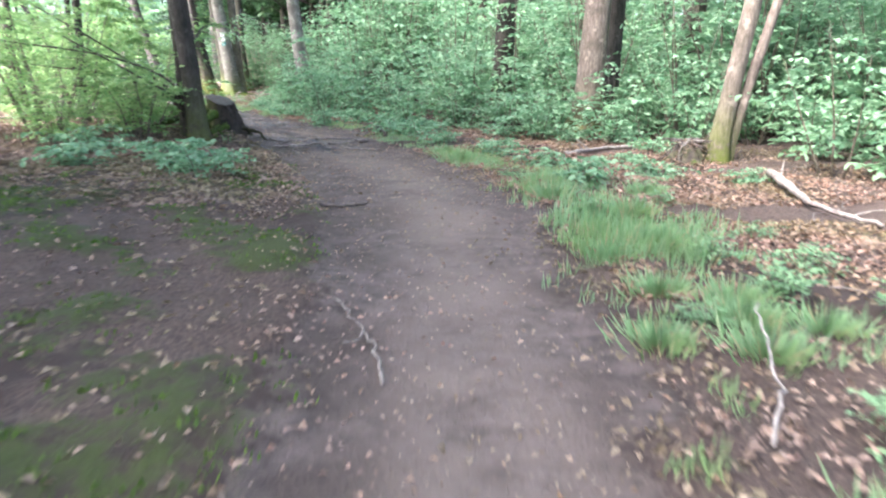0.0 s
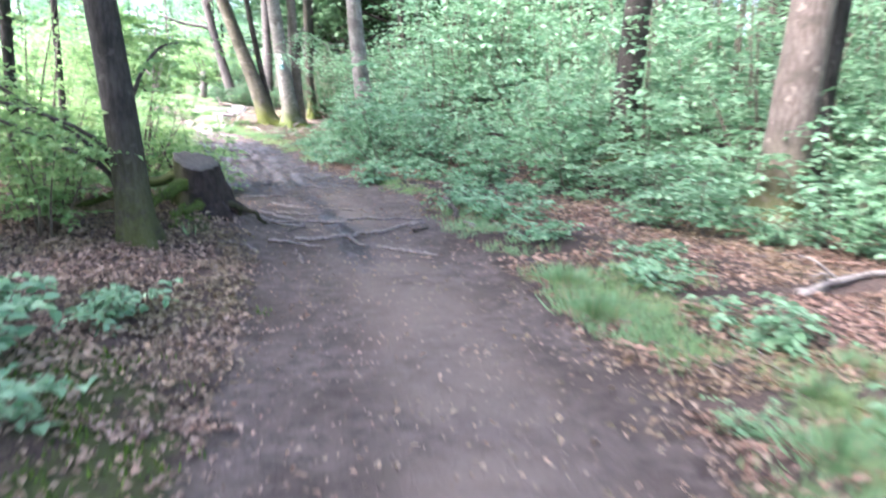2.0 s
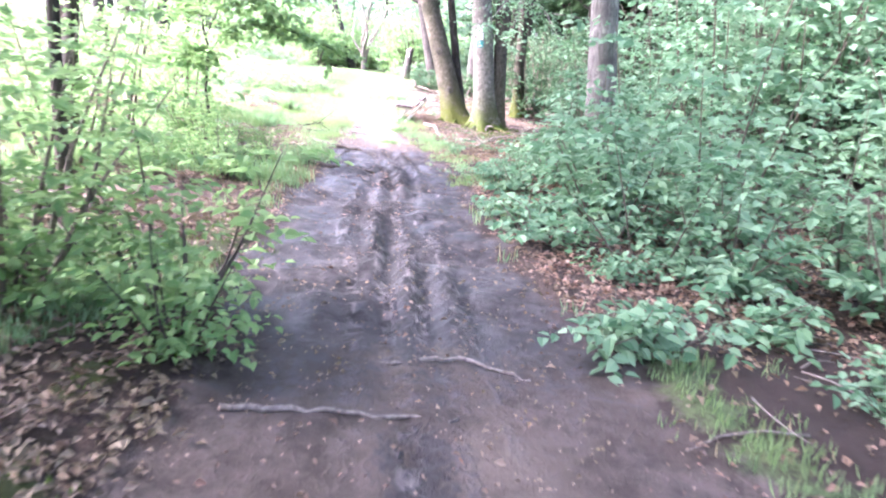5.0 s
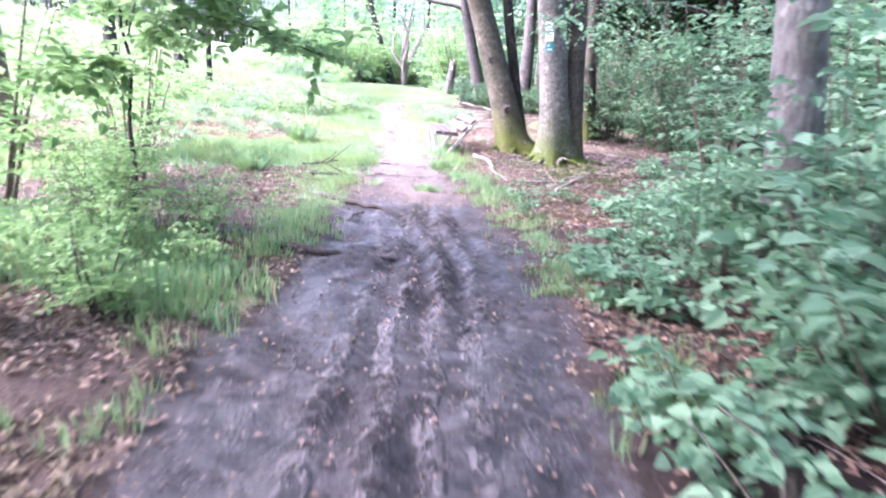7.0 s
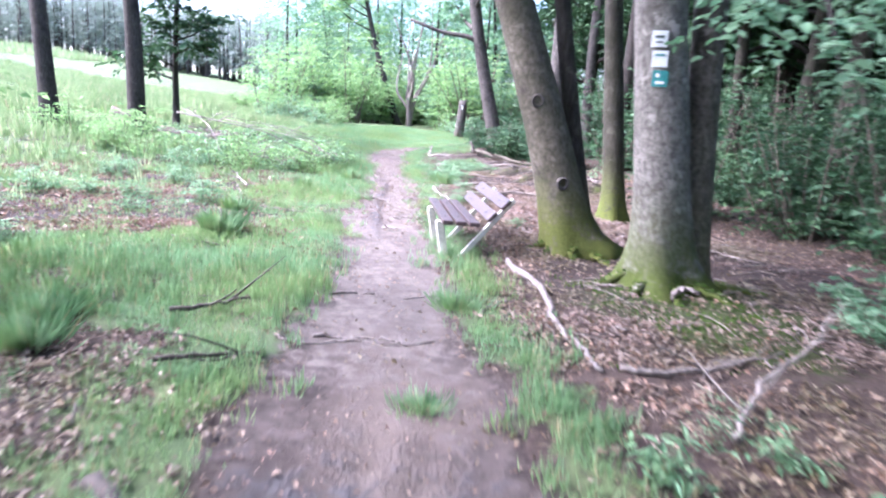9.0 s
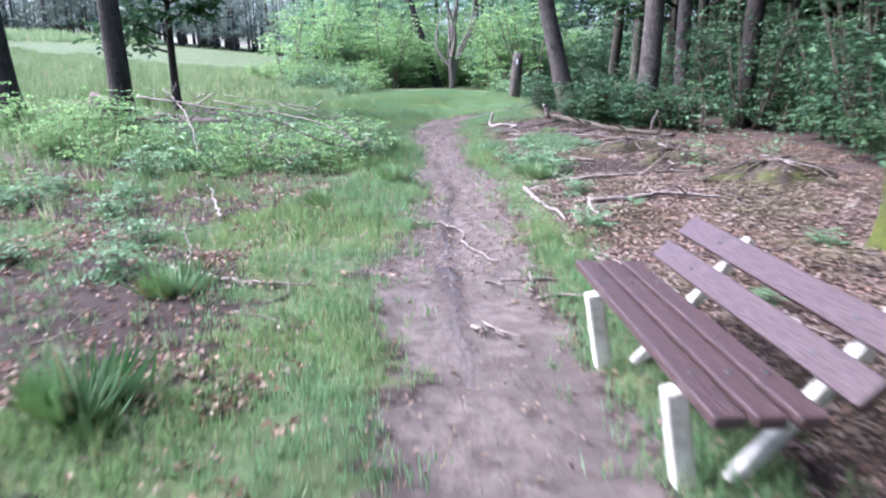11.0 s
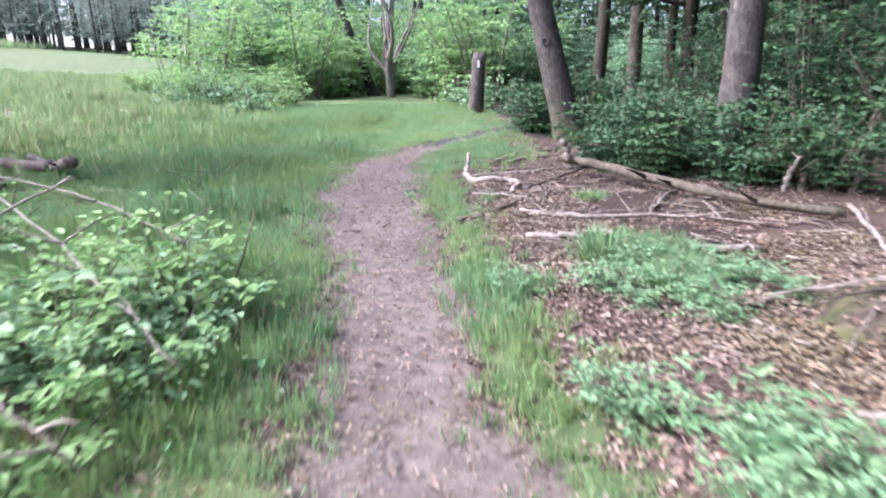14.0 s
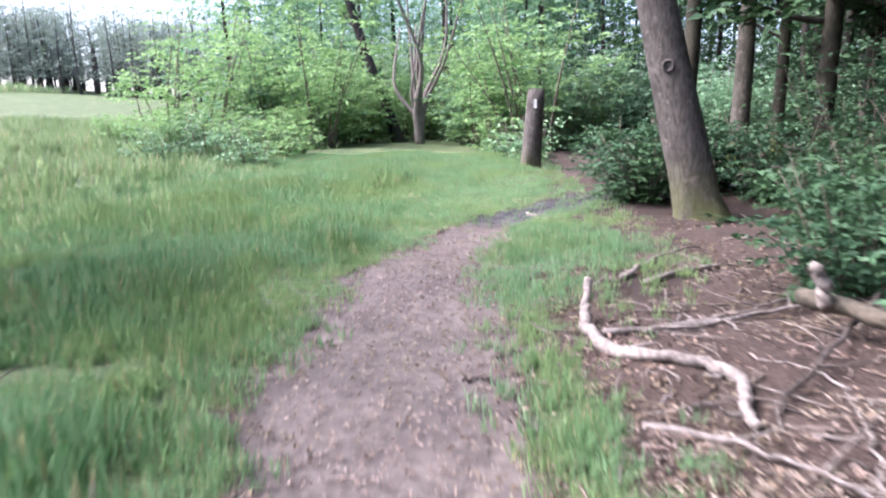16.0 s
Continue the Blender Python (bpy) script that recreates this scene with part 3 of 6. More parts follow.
tree("oak_tree", (5.2, 13.1), 0.25, 14, 15, "thick brown forest trunk rising out of shrubs", BROWNBARK, LEAF_SHADE, (0.03, 0), 5, leaf=0.17, limbs=16, reach=5.2, per_limb=34, moss=0.7)
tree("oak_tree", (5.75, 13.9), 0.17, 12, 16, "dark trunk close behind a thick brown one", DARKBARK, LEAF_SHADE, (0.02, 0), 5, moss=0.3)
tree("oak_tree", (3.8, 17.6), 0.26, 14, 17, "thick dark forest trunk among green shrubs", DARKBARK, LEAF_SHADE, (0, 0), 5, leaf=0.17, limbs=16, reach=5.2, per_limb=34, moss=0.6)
tree("beech_tree", (-1.6, 19.9), 0.19, 12, 18, "smooth pale grey beech trunk beside leafy shrubs", BEECH, LEAF_SHADE, (-0.065, -0.03), 4.5, leaf=0.17, limbs=16, reach=5.2, per_limb=34, moss=0.5)
LEAN_A = tree("leaning_tree", (-6.5, 25.35), 0.24, 11, 19, "leaning mossy grey trunk with knot holes", LEANBARK, LEAF_SHADE, (-0.25, -0.12), 4.5, moss=1.15, flare=1.3, kinks=((1.3, -0.06, 0.0),))
SIGN_TREE = tree("beech_tree", (-5.3, 24.35), 0.22, 15, 20, "thick grey beech with mossy root flare carrying trail signs", OLDBEECH, LEAF_SHADE, (-0.07, -0.04), 5, moss=1.0, flare=1.7)
tree("beech_tree", (-5.1, 24.62), 0.14, 13, 21, "second beech stem growing from the same foot", LEANBARK, LEAF_SHADE, (-0.08, -0.05), 5, moss=0.5)
tree("slim_tree", (-6.45, 25.6), 0.1, 9, 38, "slim dark stem close behind the leaning trunk", DARKBARK, LEAF_SHADE, (-0.14, -0.06), 4.5, 7, 2.4, moss=0.6)
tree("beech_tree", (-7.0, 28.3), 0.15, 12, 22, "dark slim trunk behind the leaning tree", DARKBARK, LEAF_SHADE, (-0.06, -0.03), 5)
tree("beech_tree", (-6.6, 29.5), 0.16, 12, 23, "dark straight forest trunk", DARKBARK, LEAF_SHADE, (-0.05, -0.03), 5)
buttress(SIGN_TREE, OLDBEECH, 0.24, ((255, 0.35, 0.35, 0.08), (205, 0.45, 0.4, 0.085), (300, 0.4, 0.3, 0.075), (340, 0.55, 0.3, 0.08), (20, 0.7, 0.3, 0.08), (165, 0.35, 0.3, 0.07)), 700)
buttress(LEAN_A, LEANBARK, 0.22, ((250, 0.3, 0.3, 0.075), (215, 0.3, 0.25, 0.06), (290, 0.35, 0.3, 0.07), (330, 0.4, 0.25, 0.07), (180, 0.25, 0.3, 0.06)), 720)
LEAN_B = tree("leaning_tree", (-16.45, 42.5), 0.3, 13, 24, "big leaning grey trunk with a dark knot hole", GREYBARK, LEAF_SHADE, (-0.17, -0.1), 4.2, moss=0.5, flare=0.6)
lb = spline([(-0.72, -0.42, 4.1), (-1.3, -0.85, 4.4), (-2.1, -1.35, 4.5), (-3.2, -2.0, 4.9)], 10)
lv, lf = tube(lb, np.linspace(0.13, 0.05, 10), 8, 0.1, 77)
part("limb", mesh_of("limb", lv, lf, GREYBARK, True, {"moss": np.zeros(len(lv))}), LEAN_B[0])
tree("beech_tree", (-12.75, 38.95), 0.25, 15, 25, "smooth grey beech trunk behind a dark bush", GREYBARK, LEAF_DARKENED, (0.03, 0), 5, moss=0.2)
tree("beech_tree", (-13.3, 44.0), 0.23, 15, 26, "dark grey straight forest trunk", GREYBARK, LEAF_DARKENED, (0.0, 0), 5, moss=0.2)
tree("oak_tree", (-10.5, 39.4), 0.22, 14, 27, "thick forest trunk, bark blackened for deep shade", DARKBARK, LEAF_DARKENED, (0.0, 0), 4.5, moss=0.2)
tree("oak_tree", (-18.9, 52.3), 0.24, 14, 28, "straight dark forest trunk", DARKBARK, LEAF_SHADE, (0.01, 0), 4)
tree("oak_tree", (-17.2, 50.5), 0.22, 14, 29, "straight grey forest trunk", GREYBARK, LEAF_SHADE, (0.02, 0), 4)
tree("thin_tree", (-32.5, 57.5), 0.24, 13, 30, "thin dark leaning trunk at the edge of the clearing", DARKBARK, LEAF_BRIGHT, (-0.27, -0.12), 4.5, moss=0.2)
tree("pine_tree", (-23.8, 31.5), 0.27, 17, 31, "tall straight pine trunk on the open slope", DARKBARK, NEEDLE_HAZED, (-0.04, -0.02), 9, leaf=0.2, moss=0)
tree("pine_tree", (-24.5, 29.2), 0.25, 17, 32, "tall straight pine trunk on the open slope", DARKBARK, NEEDLE_HAZED, (-0.04, -0.02), 9, leaf=0.2, moss=0)
tree("young_tree", (-25.2, 34.0), 0.13, 6, 33, "small dark leafy tree on the grassy slope", DARKBARK, LEAF_DARKENED, (0.06, 0), 1.6, 12, 1.6, moss=0)


# ---------- shrubs ----------
def shrub_parts(seed, radius, tall, stems, per, leaf, mat, lift=0.25, twigs=12, stemmat=STEM, blade=leaves, wide=0.6, level=0.45):
    """Meshes of a shrub: its stems, and the leaf sprays they carry."""
    r = np.random.default_rng(seed)
    bits, st, wy, ln = [], [], [], []
    for i in range(stems):
        a, q = r.uniform(0, 6.28), math.sqrt(r.uniform(0.02, 1)) * radius
        top = np.array([math.cos(a) * q, math.sin(a) * q, tall * r.uniform(0.6, 1.0) * (1 - 0.35 * (q / radius) ** 2)])
        b0 = np.array([math.cos(a) * q * 0.25, math.sin(a) * q * 0.25, -0.05])
        pts = spline([b0, b0 * 0.6 + top * 0.4 + r.normal(0, 0.05, 3), top], 7)
        bits.append(tube(pts, np.linspace(0.009 + 0.006 * tall, 0.003, 7), 4, 0, i))
        k = r.uniform(lift, 1.0, twigs) * 6
        j = np.minimum(k.astype(int), 5)
        st.append(pts[j] + (pts[j + 1] - pts[j]) * (k - j)[:, None])
        b = r.uniform(0, 6.28, twigs)
        wy.append(np.stack([np.cos(b), np.sin(b), r.uniform(-0.05, level, twigs)], 1))
        ln.append(r.uniform(0.18, 0.5, twigs) * (0.6 + 0.4 * tall))
    b, w, u, s = sprays(r, np.vstack(st), np.vstack(wy), np.concatenate(ln), per, leaf)
    v, f = blade(b, w, u, s, s * wide)
    sv, sf = join(bits)
    return mesh_of("twigwork", sv, sf, stemmat), mesh_of("foliage", v, f, mat, False)


KINDS = {
    "sprig": [shrub_parts(200, 0.3, 2.0, 2, 7, 0.07, LEAF_PALE, 0.1, 12)],
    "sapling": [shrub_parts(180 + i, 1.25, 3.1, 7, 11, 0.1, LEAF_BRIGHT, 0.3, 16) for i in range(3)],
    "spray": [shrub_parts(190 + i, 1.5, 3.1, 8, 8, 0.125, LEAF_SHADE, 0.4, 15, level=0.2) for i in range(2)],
    "weed": [shrub_parts(195 + i, 0.3, 0.5, 9, 9, 0.07, LEAF_PALE, 0.1, 6) for i in range(2)],
    "shadow": [shrub_parts(198 + i, 1.3, 3.2, 14, 10, 0.12, LEAF_DARKENED, 0.1, 14) for i in range(2)],
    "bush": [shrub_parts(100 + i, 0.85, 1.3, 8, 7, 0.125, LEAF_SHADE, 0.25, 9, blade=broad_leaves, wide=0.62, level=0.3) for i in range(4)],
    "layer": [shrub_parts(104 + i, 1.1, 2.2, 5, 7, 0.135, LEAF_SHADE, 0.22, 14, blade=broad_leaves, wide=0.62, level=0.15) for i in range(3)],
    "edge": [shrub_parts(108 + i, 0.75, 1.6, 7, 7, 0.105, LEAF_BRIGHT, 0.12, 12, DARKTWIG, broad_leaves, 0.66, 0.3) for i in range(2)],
    "nettle": [shrub_parts(114 + i, 0.16, 0.55, 3, 5, 0.12, LEAF_PALE, 0.3, 7, blade=broad_leaves, wide=0.36, level=0.5) for i in range(2)],
    "low": [shrub_parts(110 + i, 0.5, 0.42, 9, 6, 0.095, LEAF_SHADE, twigs=6, blade=broad_leaves, wide=0.7, level=0.25) for i in range(3)],
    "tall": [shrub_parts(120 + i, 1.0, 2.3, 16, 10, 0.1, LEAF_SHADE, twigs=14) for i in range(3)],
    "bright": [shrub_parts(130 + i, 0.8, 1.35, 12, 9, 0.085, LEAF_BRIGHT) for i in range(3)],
    "dark": [shrub_parts(140 + i, 0.85, 1.15, 18, 12, 0.075, LEAF_DARKENED, 0.15, 16) for i in range(3)],
    "bramble": [shrub_parts(150 + i, 0.65, 0.75, 11, 5, 0.085, (LEAF_PALE, LEAF_BRIGHT)[i], 0.1, 8, blade=broad_leaves, wide=0.66, level=0.5) for i in range(2)],
    "far": [shrub_parts(160 + i, 1.9, 3.6, 18, 9, 0.2, (LEAF_BRIGHT, LEAF_PALE, LEAF_SHADE)[i], 0.1, 16) for i in range(3)],
    "fardark": [shrub_parts(170 + i, 1.9, 3.8, 18, 9, 0.22, LEAF_SHADE, 0.1, 16) for i in range(3)],
}
SAYS = {
    "sprig": "thin young tree with sparse small leaves",
    "sapling": "slender young tree with bright green leaves", "spray": "young beech with layered leaf sprays",
    "weed": "pale green weeds beside the trail", "shadow": "tall understory bush, darkened for deep shade",
    "layer": "young beech with flat layered leaf sprays", "edge": "bushy bright green sapling at the trail edge", "nettle": "upright broad-leaved weed beside the trail",
    "bush": "leafy green woodland shrub in the shade", "low": "low green seedlings on the forest floor",
    "tall": "tall leafy green understory shrub", "bright": "bright green sunlit shrub beside the trail",
    "dark": "dense evergreen-like bush, darkened for deep shade", "bramble": "low bramble patch with broad green leaves",
    "far": "large bright green bush at the clearing's edge", "fardark": "large green bush in the forest",
}


NAMES = {"far": "clearing_bush", "fardark": "forest_bush", "tall": "understory_bush", "bramble": "bramble", "low": "seedling_patch", "weed": "weed", "sapling": "sapling", "sprig": "sapling", "spray": "beech_sapling", "layer": "beech_sapling", "edge": "sapling", "nettle": "weed"}


def shrub(kind, x, y, size=1.0, turn=None, flat=1.0):
    i = int(rng.integers(len(KINDS[kind])))
    root = thing("shrub" if kind not in NAMES else NAMES[kind], SAYS[kind],
                 "undergrowth" if kind in ("low", "bramble") else "bush", kind + " shrubs", (x, y, ground_z(x, y)))
    root.matrix_basis = pose(x, y, ground_z(x, y), 0, 0, rng.uniform(0, 360) if turn is None else turn) @ Matrix.Diagonal((size, size, size * flat, 1))
    for name, me in zip(("twigwork", "foliage"), KINDS[kind][i]):
        tagged(part(name, me, root), kind="stuff")
    return root


def world_of(s_y, u):
    """The point u metres to the right of the trail where the trail has that y."""
    i = int(np.clip(np.searchsorted(YS, s_y) - 1, 0, len(YS) - 2))
    k = (s_y - YS[i]) / (YS[i + 1] - YS[i])
    p, d = TRAIL[i] + (TRAIL[i + 1] - TRAIL[i]) * k, TRAIL[i + 1] - TRAIL[i]
    d = d / np.linalg.norm(d)
    return p[0] + d[1] * u, p[1] - d[0] * u


def in_gap(x, y):
    """True in the open strip through which the thin and the dead tree are seen."""
    dx, dy = -15.5, 21.5
    k = ((x + 16.5) * dx + (y - 35) * dy) / (dx * dx + dy * dy)
    return k < 1.03 and math.hypot(x + 16.5 - k * dx, y - 35 - k * dy) < 2.6


def scatter(kind, y0, y1, u0, u1, gap, size=(0.8, 1.2), tries=400):
    done = []
    for _ in range(tries):
        y, u = rng.uniform(y0, y1), rng.uniform(u0, u1)
        x, yy = world_of(y, u)
        if all((x - a) ** 2 + (yy - b) ** 2 > gap * gap for a, b in done) and not (y0 > 45 and in_gap(x, yy)):
            done.append((x, yy))
            shrub(kind, x, yy, rng.uniform(*size))
    return done


# to the right of the trail, forest part
scatter("low", 7, 13, 1.5, 4.2, 0.75, (0.45, 0.9), 70)
scatter("low", 13, 19.0, 1.2, 2.6, 0.6, (0.6, 1.1), 60)
scatter("low", 19.0, 20.6, 2.2, 3.4, 0.7, (0.45, 0.7), 8)
scatter("bush", 13, 19.3, 2.0, 5, 1.0, (0.5, 1.0), 90)
scatter("layer", 12.5, 19.0, 2.9, 7, 1.25, (0.6, 1.15), 120)
scatter("layer", 7, 12.5, 4.6, 8.5, 1.3, (0.6, 1.0), 60)
scatter("bush", 19.3, 21.3, 3.4, 6, 0.75, (0.6, 0.9), 50)
scatter("bush", 9.5, 13, 3.4, 7, 0.95, (0.5, 1.0), 110)
scatter("bush", 4, 10, 5.4, 9, 0.95, (0.6, 1.0), 130)
scatter("spray", 6, 22, 5.5, 16, 1.6, (0.7, 1.25), 260)
scatter("tall", 3, 24, 7.5, 18, 1.9, (0.9, 1.5), 220)
scatter("spray", 6, 21, 8, 19, 2.1, (1.3, 2.0), 200)
scatter("shadow", 22, 28, 5, 10, 1.5, (0.6, 1.0), 60)
scatter("spray", 19.5, 24, 6, 13, 1.5, (1.2, 1.8), 60)
for x, y, s in ((-0.3, 22.5, 1.5), (0.7, 23.6, 1.7), (-0.5, 25.0, 1.7), (0.9, 26.2, 1.9), (-0.2, 28.0, 2.0), (1.8, 24.8, 1.8), (0.3, 30.5, 2.1), (2.4, 27.5, 2.0)):
    shrub("spray", x, y, s)
scatter("fardark", -2, 26, 15, 36, 2.6, (0.9, 1.6), 300)
scatter("shadow", 27, 46, 6.8, 16, 1.7, (0.7, 1.25), 220)
# left of the trail, forest part
for x, y, s in ((0.55, 7.0, 0.75), (0.1, 7.5, 0.85), (-0.3, 8.1, 0.8), (-0.9, 7.4, 0.9), (0.2, 8.4, 0.6), (-1.6, 8.6, 1.0)):
    shrub("low", x, y, s)
for x, y, s in ((-1.8, 13.2, 0.6), (-2.25, 13.5, 0.85), (-2.7, 12.9, 0.75), (-4.65, 16.3, 0.5), (-5.3, 16.6, 0.5), (-4.9, 17.2, 0.35), (-5.8, 16.0, 0.5)):
    shrub("edge", x, y, s)
shrub("sapling", -2.75, 12.9, 0.75)
for x, y, s in ((-2.0, 19.3, 0.7), (-1.3, 18.9, 0.85), (-0.8, 18.1, 0.85), (-0.75, 17.1, 0.65), (-0.2, 16.2, 0.6)):
    shrub("layer", x, y, s)
for x, y, s in ((-4.44, 21.32, 0.6), (-4.07, 21.66, 0.5), (-4.1, 20.62, 0.7), (-11.7, 31.0, 0.7), (-11.5, 30.7, 0.7)):
    shrub("nettle", x, y, s)
for x, y, s in ((-3.2, 21.4, 0.8), (-2.9, 21.8, 0.9), (-2.7, 21.2, 1.0), (-2.4, 21.8, 0.9)):
    shrub("low", x, y, s)
for x, y, s in ((-1.5, 9.9, 0.95), (-2.0, 10.8, 0.8), (-2.2, 9.2, 0.9)):
    shrub("bright", x, y, s)
for x, y, s in ((-2.9, 10.0, 1.0), (-3.6, 12.2, 0.95), (-5.3, 13.6, 1.0), (-7.4, 17.0, 1.05), (-6.0, 15.4, 0.8), (-9.9, 20.1, 1.0), (-8.0, 18.8, 0.8), (-4.6, 9.2, 1.1)):
    shrub("sapling", x, y, s)
for x, y, s in ((-4.9, 15.6, 0.5), (-5.6, 16.9, 0.5), (-6.4, 17.4, 0.75), (-5.8, 17.9, 0.45), (-7.6, 18.3, 0.7)):
    shrub("bright", x, y, s)
scatter("bright", 2, 18, -10, -5, 1.5, (0.7, 1.1), 70)
scatter("far", -6, 7, -30, -12, 3.2, (0.8, 1.3), 60)
# around the bench and the dead wood
scatter("low", 19.8, 23, 3.3, 5.5, 0.7, (0.5, 0.9), 30)
shrub("spray", -2.6, 23.9, 1.0), shrub("spray", -1.2, 22.4, 1.0), shrub("spray", -2.2, 25.6, 1.1)
scatter("dark", 24, 30, 6, 10, 1.3, (0.7, 1.1), 40)
for x, y, s in ((-15.4, 31.1, 1.3), (-15.5, 30.3, 1.3), (-16.2, 31.2, 1.3), (-16.3, 30.3, 1.4), (-14.9, 30.3, 0.9), (-14.6, 29.6, 0.9), (-15.2, 29.3, 1.1)):
    shrub("bramble", x + 0.35, y - 0.1, s * 0.9, flat=0.9)
for x, y, s in ((-14.5, 30.3, 0.8), (-14.9, 31.0, 0.95), (-15.3, 30.4, 1.0), (-14.9, 29.4, 0.85), (-15.6, 29.0, 1.0), (-16.3, 28.4, 1.1), (-17.2, 28.6, 1.1), (-16.4, 29.6, 1.1), (-17.4, 30.2, 1.2), (-18.4, 29.4, 1.2), (-18.2, 31.2, 1.2), (-15.4, 28.2, 0.8), (-16.2, 27.4, 0.8), (-17.4, 27.4, 0.9), (-14.5, 28.9, 0.6)):
    shrub("bramble", x, y, s)
scatter("bramble", 26, 29.5, -9, -5, 1.2, (0.5, 0.85), 24)
scatter("weed", 25, 29, -5, -2.4, 0.8, (0.5, 0.8), 16)
scatter("weed", 21.5, 31, -8, -2.5, 1.3, (0.4, 0.7), 22)
scatter("weed", 27, 34, 0.9, 1.5, 1.2, (0.5, 0.8), 10)
for k in range(26):
    x, y = -12.25 + rng.uniform(-0.65, 0.65), 33.15 + rng.uniform(-0.7, 0.8)
    shrub("weed", x, y, rng.uniform(0.4, 0.62))
for x, y, s in ((-11.5, 30.6, 0.75), (-11.3, 30.9, 0.8), (-11.6, 31.1, 0.7)):
    shrub("weed", x, y, s)
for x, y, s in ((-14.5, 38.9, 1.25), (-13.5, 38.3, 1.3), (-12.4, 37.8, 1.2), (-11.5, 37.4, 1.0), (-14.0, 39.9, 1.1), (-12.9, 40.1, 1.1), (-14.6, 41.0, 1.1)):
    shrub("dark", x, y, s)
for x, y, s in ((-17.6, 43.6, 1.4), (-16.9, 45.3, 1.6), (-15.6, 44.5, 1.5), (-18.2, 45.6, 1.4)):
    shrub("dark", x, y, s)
for x, y, s in ((-19.5, 28.2, 0.9), (-20.4, 29.3, 1.0), (-18.6, 27.4, 0.7)):
    shrub("bright", x, y, s)
shrub("sprig", -9.3, 31.2, 1.0), shrub("sprig", -8.7, 31.9, 0.8), shrub("sprig", -4.35, 21.75, 0.3)
# behind the clearing
scatter("fardark", 30, 75, 9, 30, 2.8, (0.8, 1.4), 200)
scatter("far", 54, 70, -8, 5, 2.6, (0.9, 1.5), 120)
scatter("sapling", 52, 66, -10, 5, 2.2, (1.5, 2.5), 70)
scatter("bright", 49, 53, -9, -3, 1.8, (0.8, 1.3), 10)
scatter("bramble", 47.5, 52, -9, 3, 1.2, (1.3, 2.1), 60)
for x, y, s in ((-21.5, 28.2, 0.9), (-20.9, 29.0, 0.8), (-22.3, 28.0, 0.8)):
    shrub("edge", x, y, s)
scatter("bright", 50, 58, -12, 2, 2.0, (0.9, 1.5), 40)

# ---------- the wood behind ----------
def far_wood(name, label, y0, y1, u0, u1, count, seed, mat, leafmat, tall=(11, 15), leaf=0.55, per=60, low=1.5):
    r = np.random.default_rng(seed)
    bits, B, W, U, S = [], [], [], [], []
    for i in range(count):
        x, y = world_of(r.uniform(y0, y1), r.uniform(u0, u1))
        z, h = ground_z(x, y), r.uniform(*tall)
        rad = r.uniform(0.1, 0.3)
        p = spline([(x, y, z - 0.3), (x + r.normal(0, 0.15), y, z + h * 0.5), (x + r.normal(0, 0.4), y, z + h)], 5)
        bits.append(tube(p, np.linspace(rad, 0.04, 5), 7, 0.03, i))
        k = r.uniform(low / h, 1.05, per)
        a, q = r.uniform(0, 6.28, per), r.uniform(0.2, 1, per) * 2.6 * (1.1 - 0.6 * k)
        B.append(np.stack([x + np.cos(a) * q, y + np.sin(a) * q, z + k * h], 1))
        W.append(np.stack([np.cos(a), np.sin(a), r.normal(0, 0.4, per)], 1))
        U.append(np.array([0, 0, 1.0]) + r.normal(0, 0.5, (per, 3)))
        S.append(leaf * r.uniform(0.6, 1.4, per))
    v, f = join(bits)
    root = tagged(new(name + "_trunks", mesh_of(name, v, f, mat, True, {"moss": np.zeros(len(v))})), label + " trunks", "woods", kind="stuff")
    B, W, U, S = np.vstack(B), np.vstack(W), np.vstack(U), np.concatenate(S)
    b, w, u, s = sprays(r, B, W, S * 2, 7, leaf * 0.55)
    v, f = leaves(b, w, u, s, s * 0.65)
    tagged(new(name + "_foliage", mesh_of(name, v, f, leafmat, False)), label + " foliage", "woods", kind="stuff")


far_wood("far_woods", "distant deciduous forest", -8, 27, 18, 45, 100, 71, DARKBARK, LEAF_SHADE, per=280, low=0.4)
# darkened leaves carry the deep shade of the inner wood
far_wood("shaded_woods", "dark forest interior", 27, 62, 16, 42, 110, 76, DARKBARK, LEAF_DARKENED, per=230, low=0.5)
far_wood("deep_woods", "shaded forest beyond the bend", 60, 95, 6, 42, 40, 78, DARKBARK, LEAF_DARKENED, per=380, low=0.4, leaf=0.6)
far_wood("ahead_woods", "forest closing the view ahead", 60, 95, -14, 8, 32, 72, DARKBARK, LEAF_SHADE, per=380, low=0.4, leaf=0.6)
# paled needle colour stands in for haze over the far pines
far_wood("pine_woods", "dark pine forest beyond the field", 96, 117, -90, -14, 260, 73, GREYBARK, NEEDLE_HAZED, (7.5, 10.5), 0.6, 85, 1.5)
far_wood("field_woods", "dark pine forest beyond the field", -20, 96, -125, -100, 170, 77, GREYBARK, NEEDLE_HAZED, (8, 10.5), 0.7, 80, 1.5)
far_wood("back_woods", "forest behind the start of the trail", -45, -6, -14, 20, 70, 74, DARKBARK, LEAF_SHADE, per=70)
far_wood("strip_woods", "thin belt of trees between trail and field", -6, 9, -14, -7, 22, 75, DARKBARK, LEAF_BRIGHT, (8, 11), 0.4, 130, 1.6)

